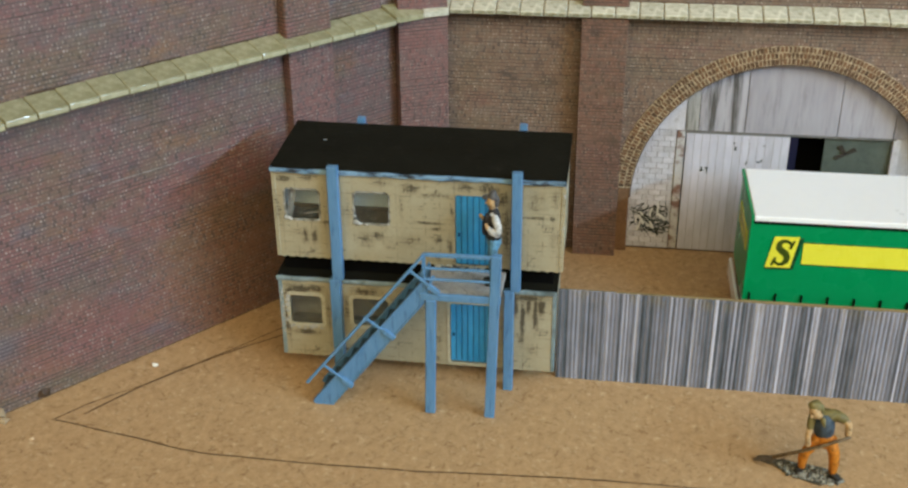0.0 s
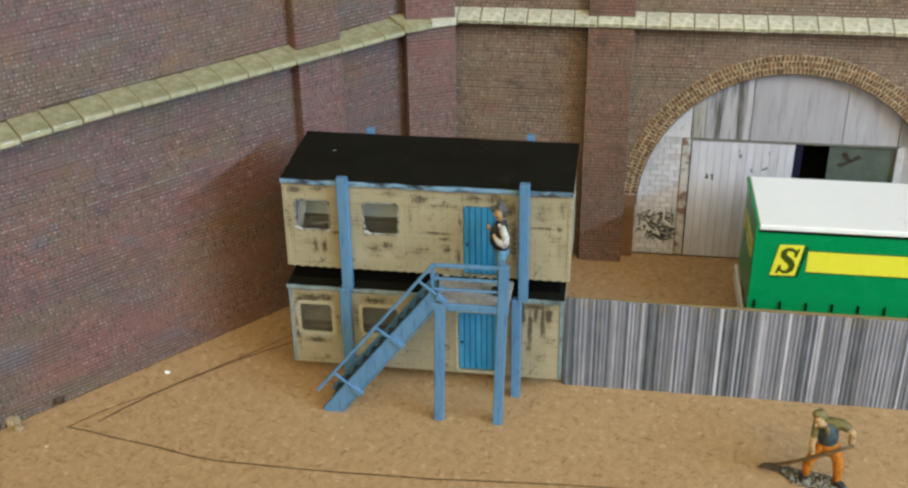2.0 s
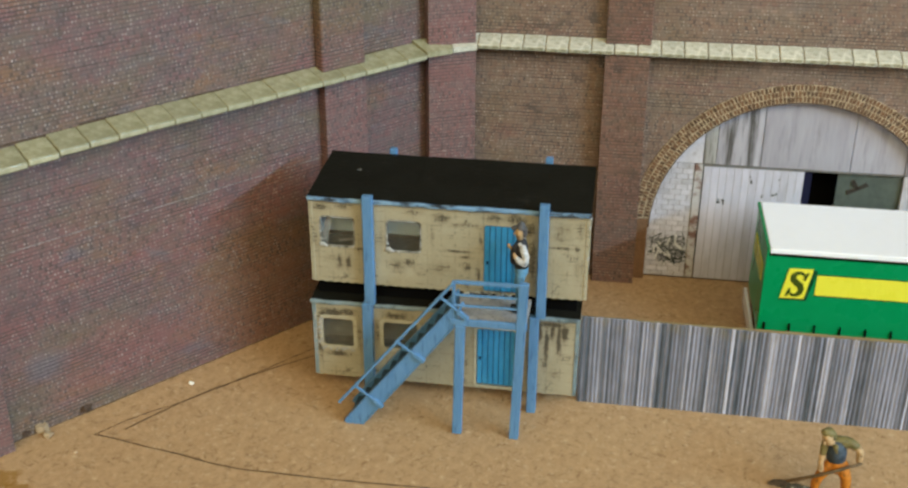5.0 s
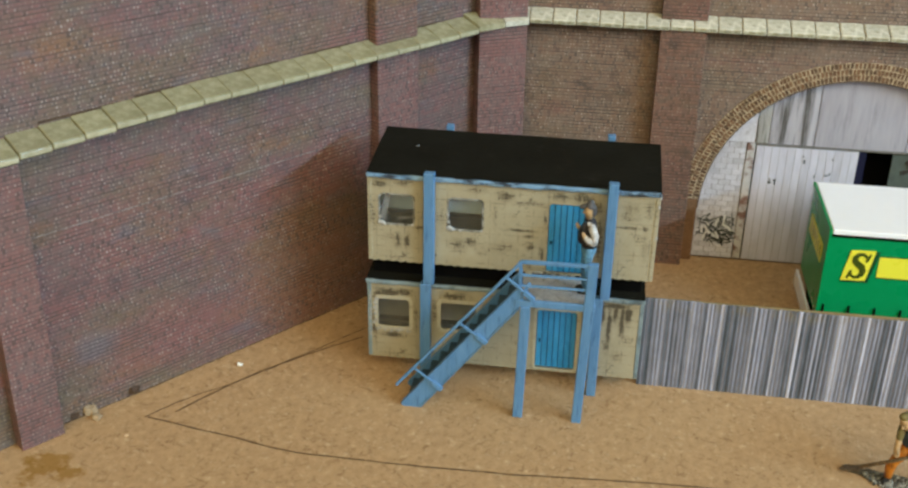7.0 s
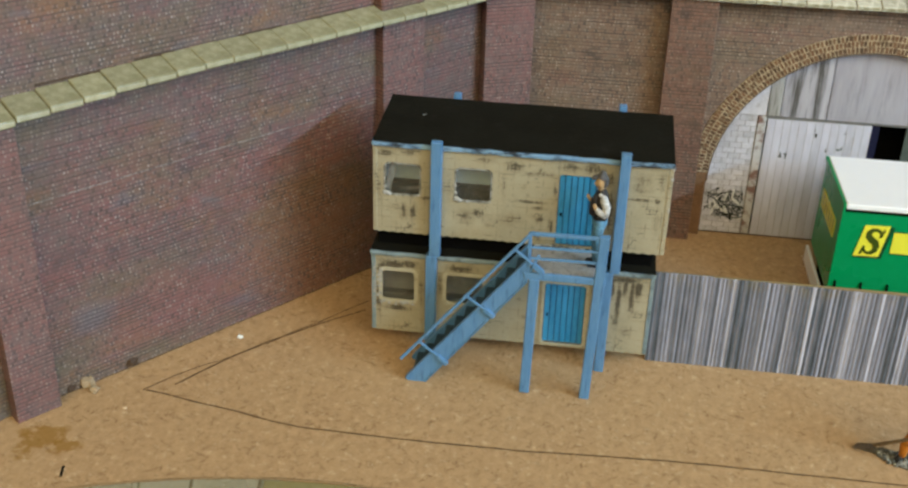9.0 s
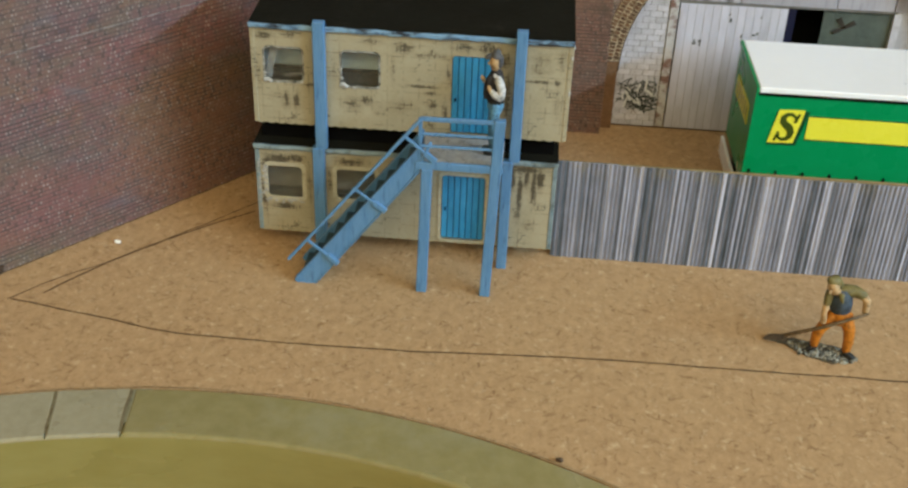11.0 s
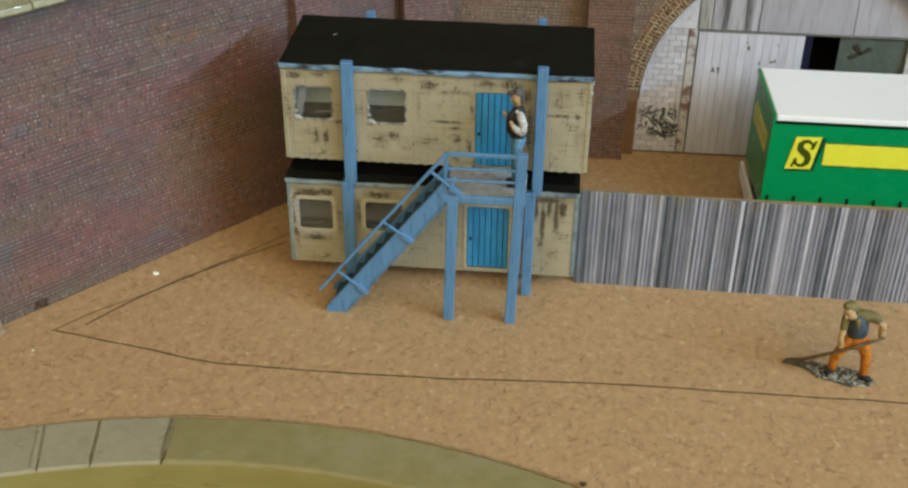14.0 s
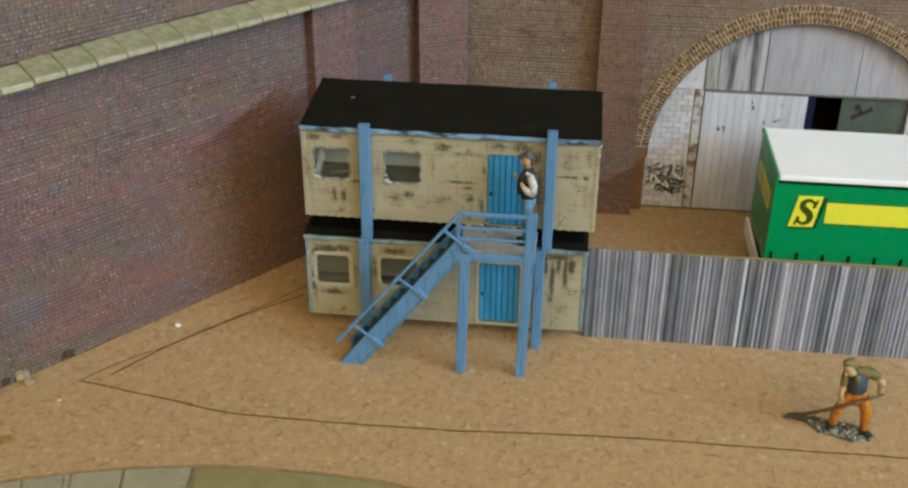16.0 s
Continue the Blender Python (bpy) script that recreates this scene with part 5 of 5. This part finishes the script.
P_SHIRT, P_CAP, P_DARKV = plain("figure_white_paint", (0.56, 0.56, 0.57)), plain("figure_grey_cap_paint", (0.09, 0.09, 0.10)), plain("figure_dark_vest_paint", (0.022, 0.02, 0.024))

dig = bmesh.new()
tube(dig, [(-0.66, 0.02, 0.1), (-0.66, -0.04, 0.22), (-0.82, -0.1, 0.1)], [0.13, 0.15, 0.11], mat=4)
tube(dig, [(0.54, -0.18, 0.2), (0.56, -0.28, 0.12), (0.72, -0.42, 0.08)], [0.16, 0.16, 0.12], mat=4)
tube(dig, [(-0.64, -0.02, 0.26), (-0.66, -0.1, 0.75), (-0.58, -0.14, 1.1), (-0.18, -0.08, 1.72)], [0.15, 0.2, 0.2, 0.27], mat=1)
tube(dig, [(0.52, -0.2, 0.26), (0.52, -0.2, 0.7), (0.46, -0.22, 1.15), (0.22, -0.1, 1.74)], [0.17, 0.2, 0.22, 0.28], mat=1)
tube(dig, [(0.04, -0.06, 1.62), (0.0, -0.04, 1.98)], [0.37, 0.37], seg=12, mat=1)
tube(dig, [(-0.01, -0.04, 1.98), (-0.05, -0.05, 2.3), (-0.1, -0.05, 2.6)], [0.38, 0.42, 0.38], seg=12, mat=2)
tube(dig, [(-0.56, -0.12, 2.32), (-0.52, -0.12, 2.62)], [0.1, 0.13], mat=4)
tube(dig, [(-0.5, 0.0, 2.62), (-0.1, 0.02, 2.76), (0.36, -0.04, 2.8)], [0.2, 0.27, 0.24], mat=3)
tube(dig, [(-0.2, -0.38, 2.78), (-0.12, -0.42, 2.5)], [0.11, 0.04], mat=3)
tube(dig, [(-0.28, -0.14, 2.76), (-0.42, -0.2, 2.96)], [0.15, 0.15], mat=0)
tube(dig, [(-0.46, -0.24, 2.92), (-0.54, -0.28, 3.12)], [0.2, 0.23], seg=12, mat=0)
tube(dig, [(-0.68, -0.44, 3.0), (-0.66, -0.48, 2.94)], [0.05, 0.05], mat=0)
tube(dig, [(-0.36, -0.12, 3.1), (-0.52, -0.18, 3.28), (-0.66, -0.26, 3.34)], [0.23, 0.26, 0.17], seg=12, mat=3)
tube(dig, [(-0.55, -0.1, 2.6), (-0.6, -0.22, 2.3)], [0.17, 0.14], mat=3)
tube(dig, [(-0.6, -0.22, 2.3), (-0.64, -0.28, 1.9), (-0.6, -0.32, 1.55)], [0.12, 0.11, 0.12], mat=0)
tube(dig, [(0.36, -0.06, 2.82), (0.64, -0.1, 2.7)], [0.23, 0.19], mat=3)
tube(dig, [(0.66, -0.1, 2.68), (0.84, -0.16, 2.48), (0.84, -0.2, 2.05)], [0.16, 0.15, 0.13], mat=0)
solid("model_figure", dig, [P_SKIN, P_ORANGE, P_VEST, P_OLIVE, P_BOOT], (22.98, -4.62, 0.08), "small painted model workman in orange trousers, bent over a shovel", "figurine", "model figures")

shovel = thing("shovel", (21.0, -4.15, 0.1), "tiny brown long-handled shovel in the gravel", "shovel")
part("handle", tube(bmesh.new(), [(2.86, -0.86, 2.05), (2.0, -1.06, 1.78), (1.3, -0.9, 1.32), (0.3, -0.18, 0.36)], [0.06, 0.065, 0.07, 0.075]), plain("shovel_wood_paint", (0.16, 0.105, 0.055)), shovel)
blade = prism(bmesh.new(), [(-0.5, -0.12), (-0.4, 0.2), (0.3, 0.24), (0.42, 0.0), (0.3, -0.24), (-0.4, -0.24)], "z", 0.0, 0.05)
bmesh.ops.bevel(blade, geom=blade.edges[:], offset=0.02, segments=1, affect="EDGES")
bmesh.ops.rotate(blade, verts=blade.verts[:], cent=(0, 0, 0), matrix=Matrix.Rotation(radians(-18), 3, "Y"))
bmesh.ops.rotate(blade, verts=blade.verts[:], cent=(0, 0, 0), matrix=Matrix.Rotation(radians(-24), 3, "Z"))
bmesh.ops.translate(blade, verts=blade.verts[:], vec=(0.05, -0.02, 0.1))
part("blade", blade, plain("shovel_steel_paint", (0.12, 0.085, 0.052)), shovel)

# dark base, its pointed outline taking in the shadow by the shovel
base = prism(bmesh.new(), [(-1.66, 0.55), (-1.14, 0.27), (-0.46, -0.35), (0.46, -0.75), (1.26, -0.42), (1.36, -0.02), (1.0, 0.3), (0.3, 0.52), (-0.7, 0.74)], "z", 0.0, 0.045)
bmesh.ops.subdivide_edges(base, edges=base.edges[:], cuts=3, use_grid_fill=True)
solid("figure_base_shadow", rough_up(base, 0.05, 2.2, 8), M_DIRT, (22.5, -4.62, 0.0), "thin dark earth-coloured base and shadow under the model workman", "base")
pile = bmesh.new()
for i in range(430):
    a, r = rng.random() * 6.283, math.sqrt(rng.random())
    reach = 1.0 + 0.28 * noise.noise(Vector((math.cos(a) * 1.7, math.sin(a) * 1.7, 4.0)))
    x, y = 1.22 * r * math.cos(a) * reach, 0.52 * r * math.sin(a) * reach
    size = 0.045 + 0.07 * rng.random() ** 2
    bmesh.ops.create_icosphere(pile, subdivisions=1, radius=size, matrix=Matrix.Translation((x, y, 0.05 + 0.06 * (1 - r * r))) @ Euler((rng.random() * 3, rng.random() * 3, 0)).to_matrix().to_4x4() @ Matrix.Diagonal((1, 0.75, 0.6, 1)))
solid("gravel_patch", pile, M_GRAVEL, (22.62, -4.66, 0), "oval patch of grey and white painted gravel", "gravel", kind="stuff", turn=-16)

man = bmesh.new()
for y, fwd in ((-0.2, 0.04), (0.2, -0.06)):
    tube(man, [(0.06 + fwd, y, 0.12), (-0.3 + fwd, y, 0.1)], [0.15, 0.12], mat=4)
    tube(man, [(0.06 + fwd, y, 0.2), (0.02 + fwd, y, 1.0), (-0.03 + fwd, y, 1.2), (0.06, y * 0.8, 1.95)], [0.17, 0.19, 0.21, 0.27], mat=1)
tube(man, [(0.06, 0, 1.85), (0.05, 0, 2.1)], [0.36, 0.36], mat=1)
tube(man, [(0.05, 0, 2.12), (0.05, 0, 2.2)], [0.38, 0.38], seg=12, mat=4)
tube(man, [(0.05, 0, 2.2), (0.0, 0, 2.7), (0.03, 0, 3.05)], [0.36, 0.38, 0.34], seg=12, mat=2)
tube(man, [(0.0, -0.22, 3.12), (-0.06, 0.0, 3.18), (0.0, 0.22, 3.12)], [0.12, 0.15, 0.12], mat=3)
tube(man, [(0.14, -0.40, 3.04), (0.30, -0.50, 2.72), (0.28, -0.52, 2.46)], [0.18, 0.19, 0.17], mat=3)
tube(man, [(0.26, -0.52, 2.44), (0.0, -0.54, 2.52), (-0.14, -0.5, 2.62)], [0.17, 0.15, 0.12], mat=3)
tube(man, [(0.05, 0.42, 3.05), (0.05, 0.5, 2.5), (-0.35, 0.3, 2.4)], [0.19, 0.17, 0.14], mat=3)
tube(man, [(-0.32, -0.1, 2.36), (-0.30, -0.18, 2.72), (-0.24, -0.16, 3.0)], [0.19, 0.20, 0.15], mat=2)
tube(man, [(-0.18, -0.5, 2.64), (-0.26, -0.46, 2.78)], [0.10, 0.08], mat=0)
tube(man, [(-0.46, 0.2, 2.75), (-0.60, 0.1, 2.95)], [0.09, 0.08], mat=0)
tube(man, [(0.0, 0, 3.2), (-0.04, 0, 3.35)], [0.15, 0.15], mat=0)
tube(man, [(-0.06, 0, 3.44), (-0.06, 0, 3.72)], [0.21, 0.24], seg=12, mat=0)
tube(man, [(-0.28, 0, 3.56), (-0.33, 0, 3.52)], [0.06, 0.05], mat=0)
tube(man, [(0.14, 0, 3.5), (0.12, 0, 3.72)], [0.15, 0.19], mat=5)
tube(man, [(-0.02, 0, 3.80), (0.0, 0, 3.90)], [0.25, 0.20], seg=12, mat=5)
tube(man, [(-0.15, 0, 3.79), (-0.42, 0, 3.76)], [0.16, 0.10], mat=5)
bmesh.ops.scale(man, verts=man.verts[:], vec=(0.86, 0.86, 1.05))
solid("model_figure", man, [P_SKIN, P_JEAN, P_DARKV, P_SHIRT, P_BOOT, P_CAP], (9.60, -1.25, 5.78), "small painted model man in cap and waistcoat on the landing", "figurine", "model figures")

# ---------------------------------------------------------------- loose crumbs on the board


def crumb(at, size, mat, label, seed):
    bm = bmesh.new()
    bmesh.ops.create_icosphere(bm, subdivisions=2, radius=size, matrix=Matrix.Translation((0, 0, size * 0.6)) @ Matrix.Diagonal((1.2, 0.9, 0.65, 1)))
    solid("crumb", rough_up(bm, size * 0.45, 1.3 / size, seed), mat, at, label, "debris", "crumbs on the board")


crumb((-6.1, -0.68, 0), 0.115, M_WHITECHIP, "tiny white crumb lying on the hardboard", 1)
crumb((-9.12, -6.72, 0), 0.075, M_PEACHCHIP, "tiny peach-coloured crumb lying on the hardboard", 2)
crumb((-11.3, -5.45, 0), 0.32, M_STONECHIP, "pale lump of filler at the wall's foot", 3)
crumb((-10.85, -5.75, 0), 0.2, M_STONECHIP, "small pale crumb of filler at the wall's foot", 4)
crumb((-10.15, -3.66, 0), 0.33, M_RAW_DARK, "dark torn chip of card at the wall's foot", 5)
crumb((-12.0, -5.85, 0), 0.3, M_RAW_DARK, "dark torn chip of card at the wall's foot", 6)
crumb((12.77, -11.94, 0.03), 0.11, M_RAW_DARK, "dark brown torn chip on the edge of the board", 7)
